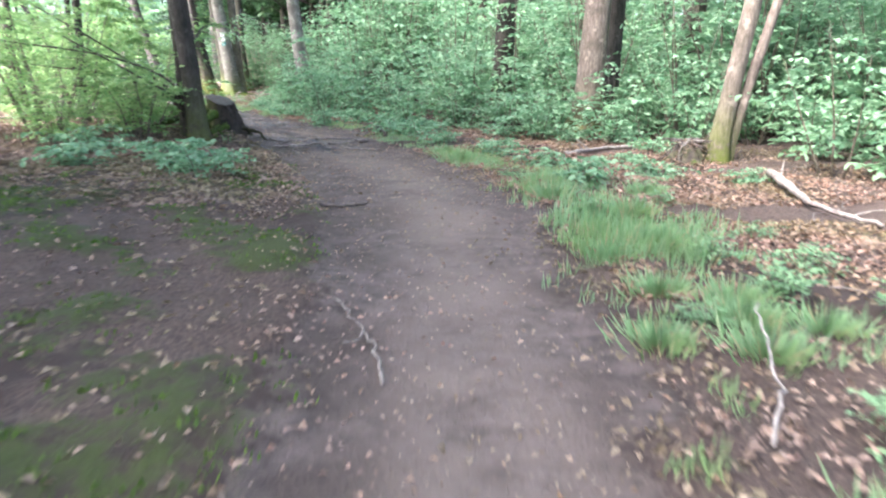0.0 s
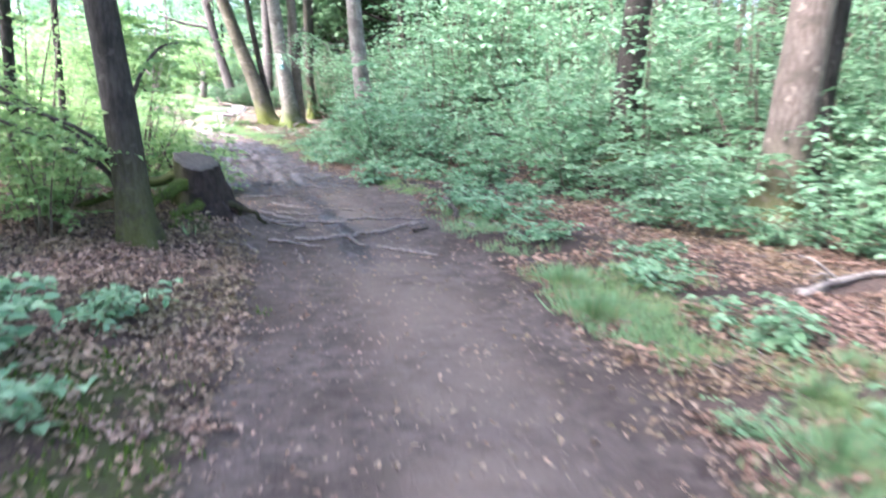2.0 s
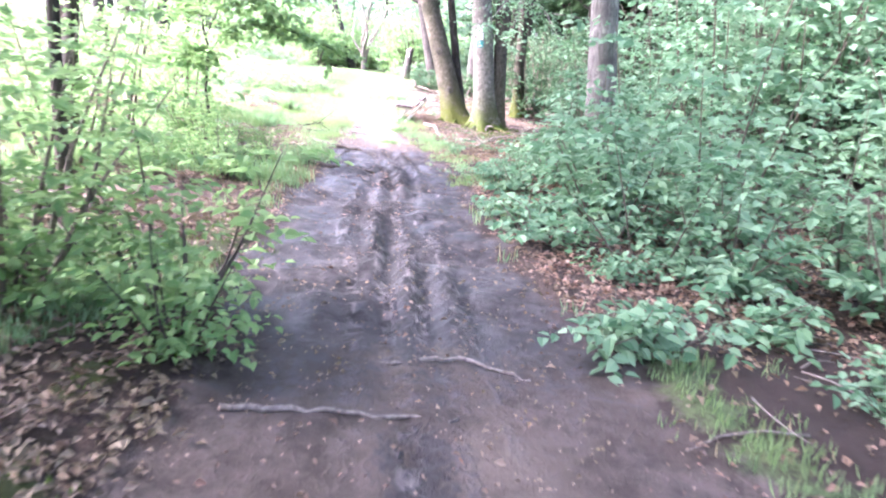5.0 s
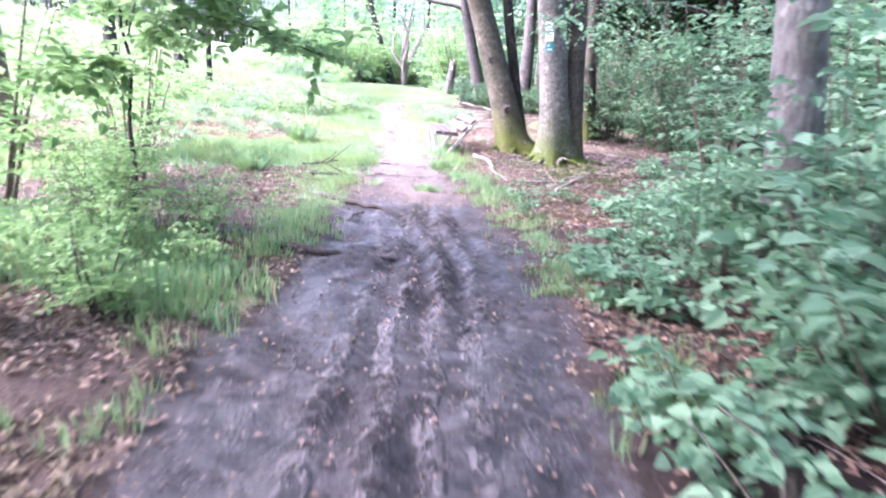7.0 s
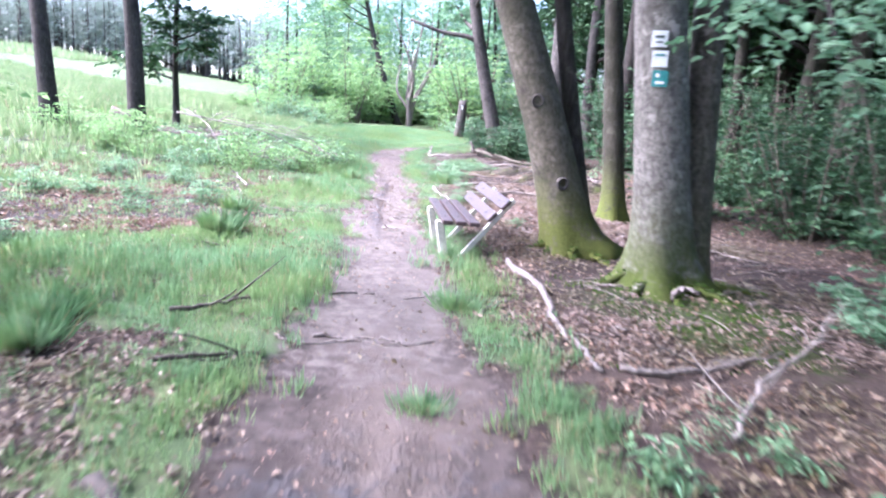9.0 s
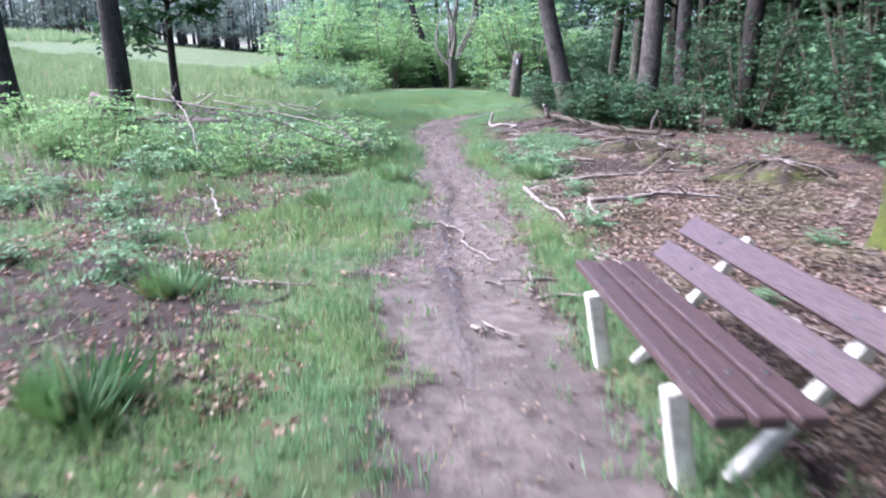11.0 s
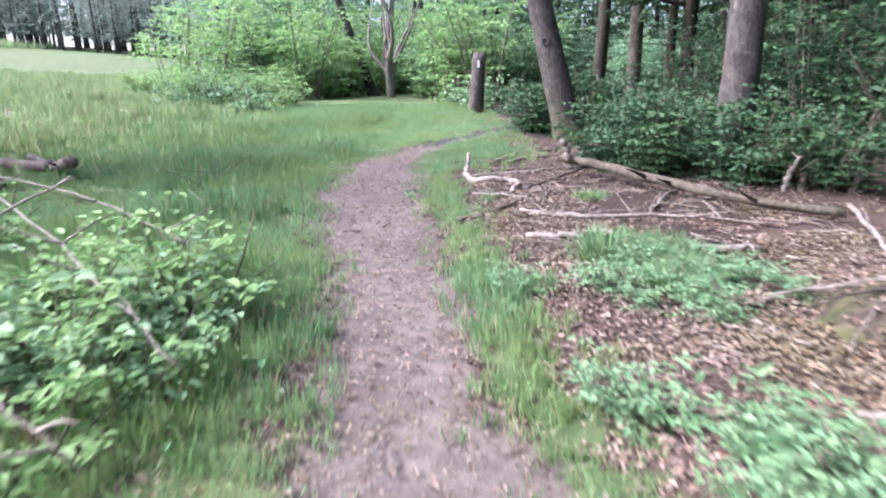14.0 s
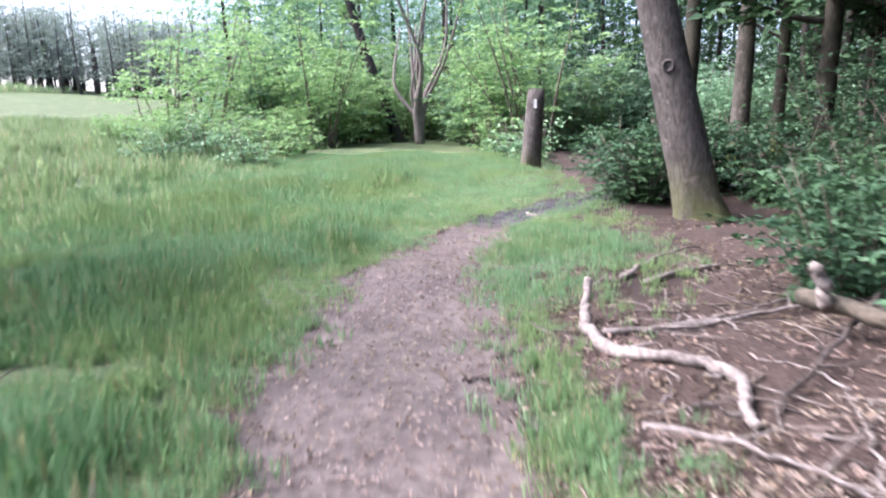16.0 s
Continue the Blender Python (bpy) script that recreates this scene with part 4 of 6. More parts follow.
# mid-distance forest trees on the right, each a thing of its own
spots = []
tr = np.random.default_rng(5)
protos = []
while len(spots) < 34:
    x, y = world_of(tr.uniform(0, 30), tr.uniform(7.5, 24))
    if all((x - a) ** 2 + (y - b) ** 2 > 5.5 for a, b in spots) and min(math.hypot(x - a, y - b) for a, b in ((5.2, 13.1), (3.8, 17.6), (-12.75, 38.95), (-13.3, 44), (-10.5, 39.4), (6.6, 9.7))) > 1.6:
        spots.append((x, y))
        if len(protos) < 6:
            i = len(protos)
            protos.append(tree("forest_tree", (x, y), 0.13 + 0.035 * i, 12 + i * 0.5, 300 + i, "straight forest trunk with a green crown",
                               DARKBARK if i % 2 else GREYBARK, LEAF_SHADE, (tr.normal(0, 0.02), tr.normal(0, 0.02)), 4.5, 11, 3.0, 0.22, group="forest trees")[0])
        else:
            copy_thing(protos[int(tr.integers(6))], pose(x, y, ground_z(x, y) - 0.02, 0, 0, tr.uniform(0, 360)))

# added trees shade the left bank (unseen) and the dark wood behind the bench
bank = tree("forest_tree", (-2.6, 3.5), 0.17, 12, 350, "unseen forest tree added to shade the mossy bank", DARKBARK, LEAF_SHADE, (0, 0), 4.5, 15, 4.6, 0.32, 22, group="bank trees")[0]
for k, (x, y) in enumerate(((-4.8, 6.6), (-1.6, -1.2), (-4.6, 1.0), (-6.5, 4.2), (-3.4, -4.5), (-6.8, 8.4), (-7.6, 12.6))):
    copy_thing(bank, pose(x, y, ground_z(x, y) - 0.02, 0, 0, 57 * k))
shade = [tree("forest_tree", world_of(30 + 3 * k, 9.5 + 1.5 * k), 0.16 + 0.03 * k, 13, 340 + k, "forest tree added for shade, with a dense dark crown", DARKBARK, LEAF_DARKENED,
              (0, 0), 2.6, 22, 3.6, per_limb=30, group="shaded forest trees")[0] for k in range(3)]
n = 0
while n < 34:
    x, y = world_of(tr.uniform(26, 50), tr.uniform(8.0, 18))
    if all((x - a) ** 2 + (y - b) ** 2 > 3.6 for a, b in spots) and min(math.hypot(x - a, y - b) for a, b in ((-12.75, 38.95), (-13.3, 44), (-10.5, 39.4), (-17.2, 50.5), (-18.9, 52.3), (-6.6, 29.5), (-7.0, 28.3), (-9.6, 38.6), (-11.6, 41.0))) > 2.0:
        spots.append((x, y))
        copy_thing(shade[n % 3], pose(x, y, ground_z(x, y) - 0.02, 0, 0, tr.uniform(0, 360)))
        n += 1


# low leafy boughs of the sign beech, and a young hazel left of the mud
def bough(parent, pts, r0, count, leaf, seed, mat, leafmat, reach=(0.3, 0.7)):
    r = np.random.default_rng(seed)
    p = spline(pts, 14)
    v, f = tube(p, np.linspace(r0, 0.005, 14), 6, 0.08, seed)
    part("bough", mesh_of("bough", v, f, mat, True, {"moss": np.zeros(len(v))}), parent)
    i = r.integers(3, 14, count)
    w = unit(p[-1] - p[0]) * 0.6 + r.normal(0, 0.8, (count, 3)) * [1, 1, 0.3]
    b, w, u, sz = sprays(r, p[i], w, r.uniform(*reach, count), 9, leaf, 0.35)
    v, f = broad_leaves(b, w, u, sz, sz * 0.64)
    tagged(part("bough_foliage", mesh_of("bough_foliage", v, f, leafmat, False), parent), kind="stuff")


for k, pts in enumerate((((0.3, 0.35, 2.9), (0.75, -0.6, 2.75), (1.0, -1.4, 2.2), (1.15, -1.9, 1.75)), ((0.3, 0.4, 2.7), (1.0, -0.2, 2.6), (1.5, -0.7, 2.2), (1.9, -1.2, 1.8)),
                         ((0.3, 0.4, 3.0), (0.6, -0.8, 2.7), (0.7, -1.7, 2.25), (0.72, -2.1, 2.05)), ((0.3, 0.4, 2.5), (1.5, 0.3, 2.5), (2.4, 0.0, 2.2), (3.0, -0.5, 1.9)))):
    bough(SIGN_TREE[0], pts, 0.02, 26, 0.075, 640 + k, GREYBARK, LEAF_SHADE)
HZ = (-6.6, 17.8)
hazel = thing("young_hazel", "slim dark young hazel with layered green leaves", "tree", "", (HZ[0], HZ[1], ground_z(*HZ) - 0.02))
hv, hf = tube(spline([(0, 0, -0.1), (0.07, 0.02, 0.4), (-0.03, 0.06, 0.8), (-0.02, 0.1, 1.3), (-0.1, 0.08, 1.7), (0.0, 0.2, 2.4), (0.1, 0.2, 3.4)], 20), np.linspace(0.026, 0.008, 20), 8, 0.1, 650)
part("trunk", mesh_of("trunk", hv, hf, DARKBARK, True, {"moss": np.zeros(len(hv))}), hazel)
for k, pts in enumerate((((-0.05, 0.1, 1.5), (0.4, -0.05, 1.8), (0.9, -0.2, 1.75), (1.4, -0.2, 1.45)), ((0.0, 0.05, 1.2), (0.5, 0.0, 1.5), (1.2, 0.1, 1.45), (1.9, 0.3, 1.15)),
                         ((-0.05, 0.1, 1.6), (-0.3, 0.3, 1.8), (-0.6, 0.4, 1.75), (-0.9, 0.5, 1.5)), ((-0.05, 0.1, 1.8), (0.4, 0.1, 2.1), (0.9, 0.2, 2.05), (1.4, 0.2, 1.75)),
                         ((0.0, 0.15, 2.1), (0.3, -0.1, 2.4), (0.7, -0.3, 2.4), (1.1, -0.4, 2.1)), ((-0.05, 0.1, 1.0), (0.2, -0.3, 1.2), (0.5, -0.6, 1.1), (0.8, -0.9, 0.8)))):
    pts = [(px, py, pz + 0.3 * i / 3) for i, (px, py, pz) in enumerate(pts)]
    bough(hazel, pts, 0.009, 52, 0.105, 660 + k, DARKBARK, LEAF_BRIGHT, (0.25, 0.5))

# ---------- things lying and standing about ----------
def on_ground(pts, lift=0.02):
    """Points (x, y) or (x, y, height over the ground) set on the ground."""
    return [(p[0], p[1], ground_z(p[0], p[1]) + (p[2] if len(p) > 2 else lift)) for p in pts]


def limb(name, label, category, pts, r0, r1, mat, seed=0, lift=0.02, twigs=0, group="", sides=8):
    """A branch, root or log lying along ground points, with side twigs as parts."""
    r = np.random.default_rng(seed + 900)
    p = spline(on_ground(pts, lift + r0 * 0.5), max(6, 5 * len(pts)))
    p = p + r.normal(0, 1, p.shape) * [0.012, 0.012, 0.006]
    o = p[0].copy()
    n = len(p)
    root = thing(name, label, category, group, tuple(o))
    v, f = tube(p - o, np.linspace(r0, r1, n) * (1 + r.normal(0, 0.06, n)), sides, 0.1, seed)
    part("stem", mesh_of("stem", v, f, mat, True, {"moss": np.full(len(v), 0.0)}), root)
    for i in range(twigs):
        j = int(r.integers(1, n - 1))
        a = r.uniform(0, 6.28)
        d = np.array([math.cos(a), math.sin(a), r.uniform(0.1, 0.6)]) * r.uniform(0.15, 0.5)
        q = spline([p[j] - o, p[j] - o + d * 0.5 + r.normal(0, 0.02, 3), p[j] - o + d], 6)
        v, f = tube(q, np.linspace(r1 * 0.7 + 0.003, 0.003, 6), 5, 0.1, seed + i)
        part("twig", mesh_of("twig", v, f, mat, True), root)
    return root


# roots across the trail
ROOTS = "bare pale root crossing the trodden trail"
for k, (pts, r0, r1) in enumerate((
        ([(0.13, 10.7), (0.43, 10.68), (0.7, 10.63)], 0.017, 0.009), ([(0.34, 10.82), (0.56, 10.86), (0.76, 10.94), (0.96, 10.87), (1.24, 10.77), (1.48, 10.71), (1.69, 10.67)], 0.021, 0.013),
        ([(0.8, 10.94), (0.91, 11.23), (1.01, 11.48), (1.19, 11.94), (1.32, 11.99)], 0.018, 0.015), ([(-0.41, 11.6), (-0.1, 11.62), (0.26, 11.69), (0.45, 11.76)], 0.016, 0.018),
        ([(0.45, 11.76), (0.6, 11.94), (0.93, 12.06), (1.27, 12.22)], 0.02, 0.01), ([(0.13, 11.04), (0.15, 11.22), (0.16, 11.44)], 0.017, 0.012),
        ([(-1.31, 12.94), (-0.88, 13.24), (-0.45, 13.5)], 0.014, 0.008), ([(-0.68, 12.56), (-0.23, 12.44), (0.08, 12.56), (0.39, 12.48)], 0.015, 0.008),
        ([(1.06, 11.21), (1.17, 11.07), (1.26, 10.95)], 0.009, 0.006), ([(0.67, 10.15), (0.58, 10.3), (0.49, 10.46)], 0.012, 0.007),
        ([(1.21, 11.74), (1.25, 11.9), (1.32, 12.05)], 0.02, 0.012), ([(-0.35, 11.35), (0.0, 11.3), (0.2, 11.38)], 0.02, 0.01),
        ([(-0.3, 11.9), (0.0, 12.0), (0.15, 12.15)], 0.018, 0.009), ([(-0.2, 11.2), (0.1, 11.6), (0.3, 12.0)], 0.012, 0.006),
        ([(0.2, 10.3), (0.0, 10.45), (-0.2, 10.4)], 0.015, 0.009), ([(-1.0, 13.75), (-0.7, 13.95), (-0.3, 14.0)], 0.013, 0.008))):
    limb("root", ROOTS, "root", pts, r0, r1, ROOTWOOD, 1 + k * 31, 0.004)
limb("stick", "short dark stick lying among roots", "stick", [(1.31, 11.51), (1.43, 11.66)], 0.02, 0.012, DARKTWIG, 19)
limb("root", ROOTS, "root", [(-7.05, 21.5), (-6.85, 21.55), (-6.6, 21.85), (-6.42, 21.9), (-6.1, 22.25)], 0.0108, 0.0058, ROOTWOOD, 9, 0.0)
limb("root", ROOTS, "root", [(-7.5, 22.5), (-7.3, 22.78), (-7.05, 22.85), (-6.6, 23.3)], 0.0094, 0.0050, ROOTWOOD, 10, 0.0)
limb("root", ROOTS, "root", [(-6.9, 21.7), (-6.55, 21.95), (-6.3, 21.95)], 0.0115, 0.0072, ROOTWOOD, 11, 0.0)
limb("root", "pale root running beside leaf litter", "root", [(-6.9, 24.5), (-6.1, 23.6), (-5.7, 22.95), (-5.3, 22.5), (-5.1, 22.2)], 0.035, 0.015, ROOTWOOD, 12, 0.0)
limb("root", "dark root half sunk in the muddy trail", "root", [(-5.0, 17.9), (-4.6, 18.15), (-4.1, 18.65)], 0.035, 0.015, DARKTWIG, 13, 0.0)
# sticks and logs
limb("stick", "short dark stick lying on the dirt trail", "stick", [(1.9, 6.02), (2.06, 6.1), (2.26, 6.14)], 0.016, 0.01, DARKTWIG, 20)
limb("stick", "thick dark broken stick at the trail edge", "stick", [(1.45, 12.72, 0.14), (1.55, 12.45, 0.08), (1.66, 12.2)], 0.036, 0.022, DARKTWIG, 21)
limb("stick", "curled pale stick at the trail edge", "stick", [(1.78, 11.9), (1.9, 11.7), (1.86, 11.5)], 0.025, 0.012, GREYTWIG, 22)
limb("log", "mossy dark log half across the trail", "log", [(-6.3, 19.85), (-5.9, 19.8), (-5.5, 19.8), (-5.1, 19.86)], 0.04, 0.012, DARKTWIG, 23, -0.01)
limb("stick", "thin dark stick lying beside a log", "stick", [(-5.45, 19.6), (-5.35, 19.35), (-5.25, 19.15)], 0.014, 0.008, DARKTWIG, 24)
limb("branch", "fallen pale bare branch on the forest floor", "branch", [(6.35, 8.0, 0.12), (6.25, 7.2, 0.1), (6.22, 6.6, 0.06), (6.4, 6.0)], 0.045, 0.015, OLDWOOD, 25, twigs=3)
limb("branch", "fallen pale branch among leaf litter", "branch", [(4.4, 9.85), (5.1, 10.45), (5.75, 10.65)], 0.035, 0.02, GREYTWIG, 26, twigs=3)
limb("twig", "thin pale twig lying on the trail", "twig", [(2.8, 3.15), (2.7, 3.55), (2.62, 3.72), (2.44, 4.05)], 0.008, 0.005, GREYTWIG, 27, twigs=1)
limb("grass_stalk", "long dry curved stalk beside the trail", "stalk", [(4.12, 2.7), (4.33, 3.2, 0.1), (4.42, 3.65, 0.2)], 0.007, 0.004, DEADWOOD, 28)
limb("branch", "thin fallen branch on leaf litter", "branch", [(-5.0, 22.27), (-4.7, 22.46), (-4.2, 23.3)], 0.022, 0.01, GREYTWIG, 29, twigs=3)
limb("branch", "pale forked twigs beside the trail", "branch", [(-4.28, 21.8), (-4.27, 22.3, 0.12), (-4.05, 23.1, 0.2), (-4.0, 23.6, 0.25)], 0.02, 0.008, OLDWOOD, 30, twigs=6)
limb("root", "short crooked root at a beech foot", "root", [(-5.1, 24.0), (-5.05, 23.9, 0.14), (-4.9, 23.85, 0.15)], 0.03, 0.014, ROOTWOOD, 31)
limb("twig", "pale curved twig lying on the trail", "twig", [(-11.0, 27.14), (-10.75, 27.3), (-10.5, 27.28), (-10.2, 26.9), (-9.65, 26.5)], 0.016, 0.008, OLDWOOD, 32, twigs=2)
DEAD = "pale dead branch lying on leaf litter"
limb("branch", DEAD, "branch", [(-10.92, 29.3), (-10.35, 28.6), (-9.75, 28.05)], 0.03, 0.015, GREYTWIG, 33, twigs=2)
limb("branch", DEAD, "branch", [(-9.8, 28.75), (-9.5, 29.05), (-9.2, 29.35), (-8.6, 29.5)], 0.035, 0.015, GREYTWIG, 34, twigs=4)
limb("branch", DEAD, "branch", [(-10.65, 29.7), (-10.2, 30.1), (-9.6, 30.9)], 0.028, 0.014, OLDWOOD, 35, twigs=3)
limb("branch", DEAD, "branch", [(-9.9, 28.9), (-9.63, 28.4), (-9.3, 28.0)], 0.022, 0.01, OLDWOOD, 36, twigs=1)
limb("branch", DEAD, "branch", [(-11.25, 36.6), (-11.1, 34.9, 0.1), (-11.0, 34.2), (-10.9, 33.7)], 0.03, 0.012, GREYTWIG, 37, twigs=2)
limb("branch", DEAD, "branch", [(-11.8, 32.45), (-11.5, 32.15)], 0.025, 0.015, OLDWOOD, 38)
limb("branch", DEAD, "branch", [(-11.3, 31.4), (-10.9, 31.45)], 0.025, 0.012, OLDWOOD, 39)
limb("branch", "long pale bare branch lying on the ground", "branch", [(-13.9, 34.1), (-13.5, 34.1), (-13.2, 34.2), (-12.8, 34.07), (-11.9, 34.35)], 0.035, 0.03, OLDWOOD, 40, twigs=2)
limb("branch", DEAD, "branch", [(-14.4, 35.0), (-13.6, 34.9), (-12.8, 35.2), (-11.9, 35.35)], 0.028, 0.014, GREYTWIG, 41, twigs=5)
limb("branch", DEAD, "branch", [(-13.05, 35.5), (-13.1, 36.3), (-13.05, 37.2)], 0.025, 0.012, GREYTWIG, 42, twigs=1)
limb("branch", DEAD, "branch", [(-16.3, 38.4), (-16.2, 39.3), (-16.0, 40.2)], 0.025, 0.012, GREYTWIG, 43)
limb("branch", "thick crooked debarked branch beside the trail", "branch", [(-16.15, 37.08), (-15.85, 36.75), (-15.55, 36.6), (-15.25, 36.62), (-15.05, 36.5), (-14.98, 36.2), (-14.9, 35.95)], 0.045, 0.03, OLDWOOD, 44, twigs=2, sides=10)
limb("branch", "short upright broken branch stub", "branch", [(-16.15, 37.05), (-16.2, 37.2, 0.14), (-16.25, 37.35, 0.3)], 0.04, 0.03, OLDWOOD, 45)
limb("branch", DEAD, "branch", [(-16.0, 37.0), (-15.4, 37.45), (-14.75, 38.3)], 0.025, 0.014, GREYTWIG, 46, twigs=3)
limb("branch", DEAD, "branch", [(-16.1, 38.4), (-15.8, 38.9), (-15.5, 39.4)], 0.025, 0.014, GREYTWIG, 47)
limb("branch", "dark thin branch lying on bare ground", "branch", [(-14.3, 38.6, 0.15), (-14.6, 37.3, 0.1), (-14.85, 36.2)], 0.022, 0.014, DARKTWIG, 48, twigs=3)
limb("branch", DEAD, "branch", [(-15.4, 35.8), (-14.9, 35.75), (-14.4, 35.5)], 0.02, 0.01, GREYTWIG, 49, twigs=3)
limb("log", "long rotting log with broken stub under dark bushes", "log", [(-14.85, 37.7, 0.22), (-14.0, 37.05, 0.2), (-13.1, 36.4, 0.16), (-12.1, 35.9, 0.12), (-11.3, 35.7, 0.1)], 0.065, 0.04, ROTLOG, 50, twigs=5, sides=12)
limb("branch", "upright broken stub on a rotting log", "branch", [(-14.7, 37.5, 0.2), (-14.72, 37.45, 0.35), (-14.78, 37.4, 0.5)], 0.05, 0.035, OLDWOOD, 51)
limb("stick", "pale stick lying in the grass", "stick", [(-11.6, 27.5), (-11.85, 27.75), (-12.05, 28.1)], 0.018, 0.01, DEADWOOD, 52, twigs=1)
limb("stick", "pale stick lying in the grass", "stick", [(-13.1, 27.55), (-12.5, 27.9)], 0.016, 0.01, DEADWOOD, 53)
limb("branch", "dark dead branch lying in grass", "branch", [(-7.9, 21.35), (-7.65, 21.8)], 0.02, 0.01, DARKTWIG, 54, twigs=2)
limb("branch", "dark dead branch lying in grass", "branch", [(-7.15, 20.7), (-6.85, 21.2)], 0.018, 0.01, DARKTWIG, 55, twigs=2)
BRUSH = "long pale bare branch in a brush heap"
def over(pts):
    """Points given with heights over the trail, turned into heights over the ground."""
    return [(x, y, max(0.05, z - 0.18 - ground_z(x, y))) for x, y, z in pts]


for k, (pts, r0, r1) in enumerate((
        ([(-13.76, 29.36, 0.55), (-14.16, 28.93, 0.72), (-14.69, 28.39, 1.06), (-15.61, 28.04, 1.2), (-16.54, 27.72, 1.32)], 0.01, 0.026),
        ([(-14.34, 28.37, 0.45), (-14.61, 28.34, 0.66), (-14.82, 28.38, 1.0)], 0.006, 0.013), ([(-13.6, 29.5, 0.5), (-14.3, 29.4, 0.85), (-15.4, 29.47, 1.0), (-16.8, 29.2, 1.2)], 0.008, 0.017),
        ([(-14.0, 30.2, 0.5), (-15.2, 30.5, 0.8), (-17.2, 31.0, 1.05)], 0.007, 0.014), ([(-14.8, 28.2, 0.5), (-15.4, 29.6, 0.85), (-16.3, 31.2, 1.1)], 0.008, 0.016),
        ([(-15.0, 27.6, 0.6), (-16.1, 28.2, 1.05), (-17.6, 28.9, 1.3), (-18.9, 29.6, 1.35)], 0.009, 0.02), ([(-14.9, 31.4, 0.55), (-16.5, 31.3, 0.95), (-18.6, 30.8, 1.2)], 0.007, 0.014),
        ([(-14.3, 29.0, 0.45), (-14.2, 28.7, 0.55), (-14.1, 28.4, 0.4)], 0.005, 0.009), ([(-15.9, 27.9, 0.8), (-16.6, 28.6, 1.15), (-17.9, 29.9, 1.3)], 0.006, 0.015))):
    limb("branch", BRUSH, "branch", over(pts), r0 * 0.8, r1 * 0.62, OLDWOOD if k % 3 else GREYTWIG, 56 + 40 * k, twigs=6, group="brush heap")
limb("stump", "grey sawn stump on the open slope", "stump", [(-24.1, 31.3, -0.1), (-24.1, 31.3, 0.3), (-24.1, 31.3, 0.6)], 0.42, 0.38, BROWNBARK, 69, sides=14)
limb("stick", "long thin pale stick lying in grass", "stick", [(-11.5, 24.86), (-10.76, 24.94), (-10.36, 25.27)], 0.015, 0.008, OLDWOOD, 801, twigs=3)
for k, pts in enumerate(([(-9.46, 26.04), (-9.21, 26.27), (-8.99, 26.37)], [(-9.3, 26.44), (-9.2, 26.25), (-9.06, 26.0)], [(-9.0, 25.96), (-8.9, 26.0), (-8.82, 26.09)], [(-9.08, 25.29), (-8.96, 25.27)], [(-9.08, 25.4), (-8.95, 25.33), (-8.84, 25.26)], [(-8.9, 26.9), (-8.75, 26.5), (-8.45, 26.1)], [(-9.1, 27.1), (-8.6, 26.7), (-8.2, 26.5)])):
    limb("stick", "pale broken stick beside the bench", "stick", pts, 0.012, 0.007, OLDWOOD, 810 + k, twigs=1, group="sticks by the bench")
for k, (x, y, h) in enumerate(((-11.9, 37.0, 0.4), (-11.65, 37.3, 0.75), (-11.2, 37.35, 0.55), (-11.75, 37.05, 0.3))):
    limb("broken_sapling", "snapped upright stub of a dead sapling", "stub", [(x, y, -0.02), (x + 0.03, y, h * 0.5), (x + 0.12 * (-1) ** k, y, h)], 0.04, 0.02, (OLDWOOD, ROTLOG)[k % 2], 830 + k, twigs=2, group="snapped stubs")
for k, (x, y) in enumerate(((-16.6, 32.6), (-17.3, 33.4), (-16.2, 33.5))):
    limb("dead_stalk", "thin brown dead stalk in tall grass", "stalk", [(x, y, 0.0), (x + 0.03, y, 0.35), (x - 0.03, y + 0.05, 0.7)], 0.006, 0.003, STEM, 60 + k, twigs=3)
for k, (x, y, a) in enumerate(((-21.4, 33.2, 0.3), (-22.0, 34.3, 0.1), (-20.6, 32.6, 0.5), (-21.0, 34.0, -0.3))):
    limb("log", "felled reddish log lying on the slope", "log", [(x, y, 0.12 + 0.08 * k), (x - 1.3 * math.cos(a), y - 1.3 * math.sin(a), 0.2), (x - 2.6 * math.cos(a), y - 2.6 * math.sin(a), 0.25)],
         0.09, 0.06, BROWNBARK, 70 + k, twigs=2, sides=10)
for k, (x, y, a) in enumerate(((-12.4, 26.0, 2.6), (-19.5, 26.0, 2.0), (-18.2, 25.0, 2.4))):
    limb("branch", "pale felled branch on the grassy slope", "branch", [(x, y, 0.1), (x + 0.7 * math.cos(a), y + 0.7 * math.sin(a), 0.15), (x + 1.5 * math.cos(a), y + 1.5 * math.sin(a), 0.2)], 0.016, 0.008, OLDWOOD, 80 + k, twigs=3)

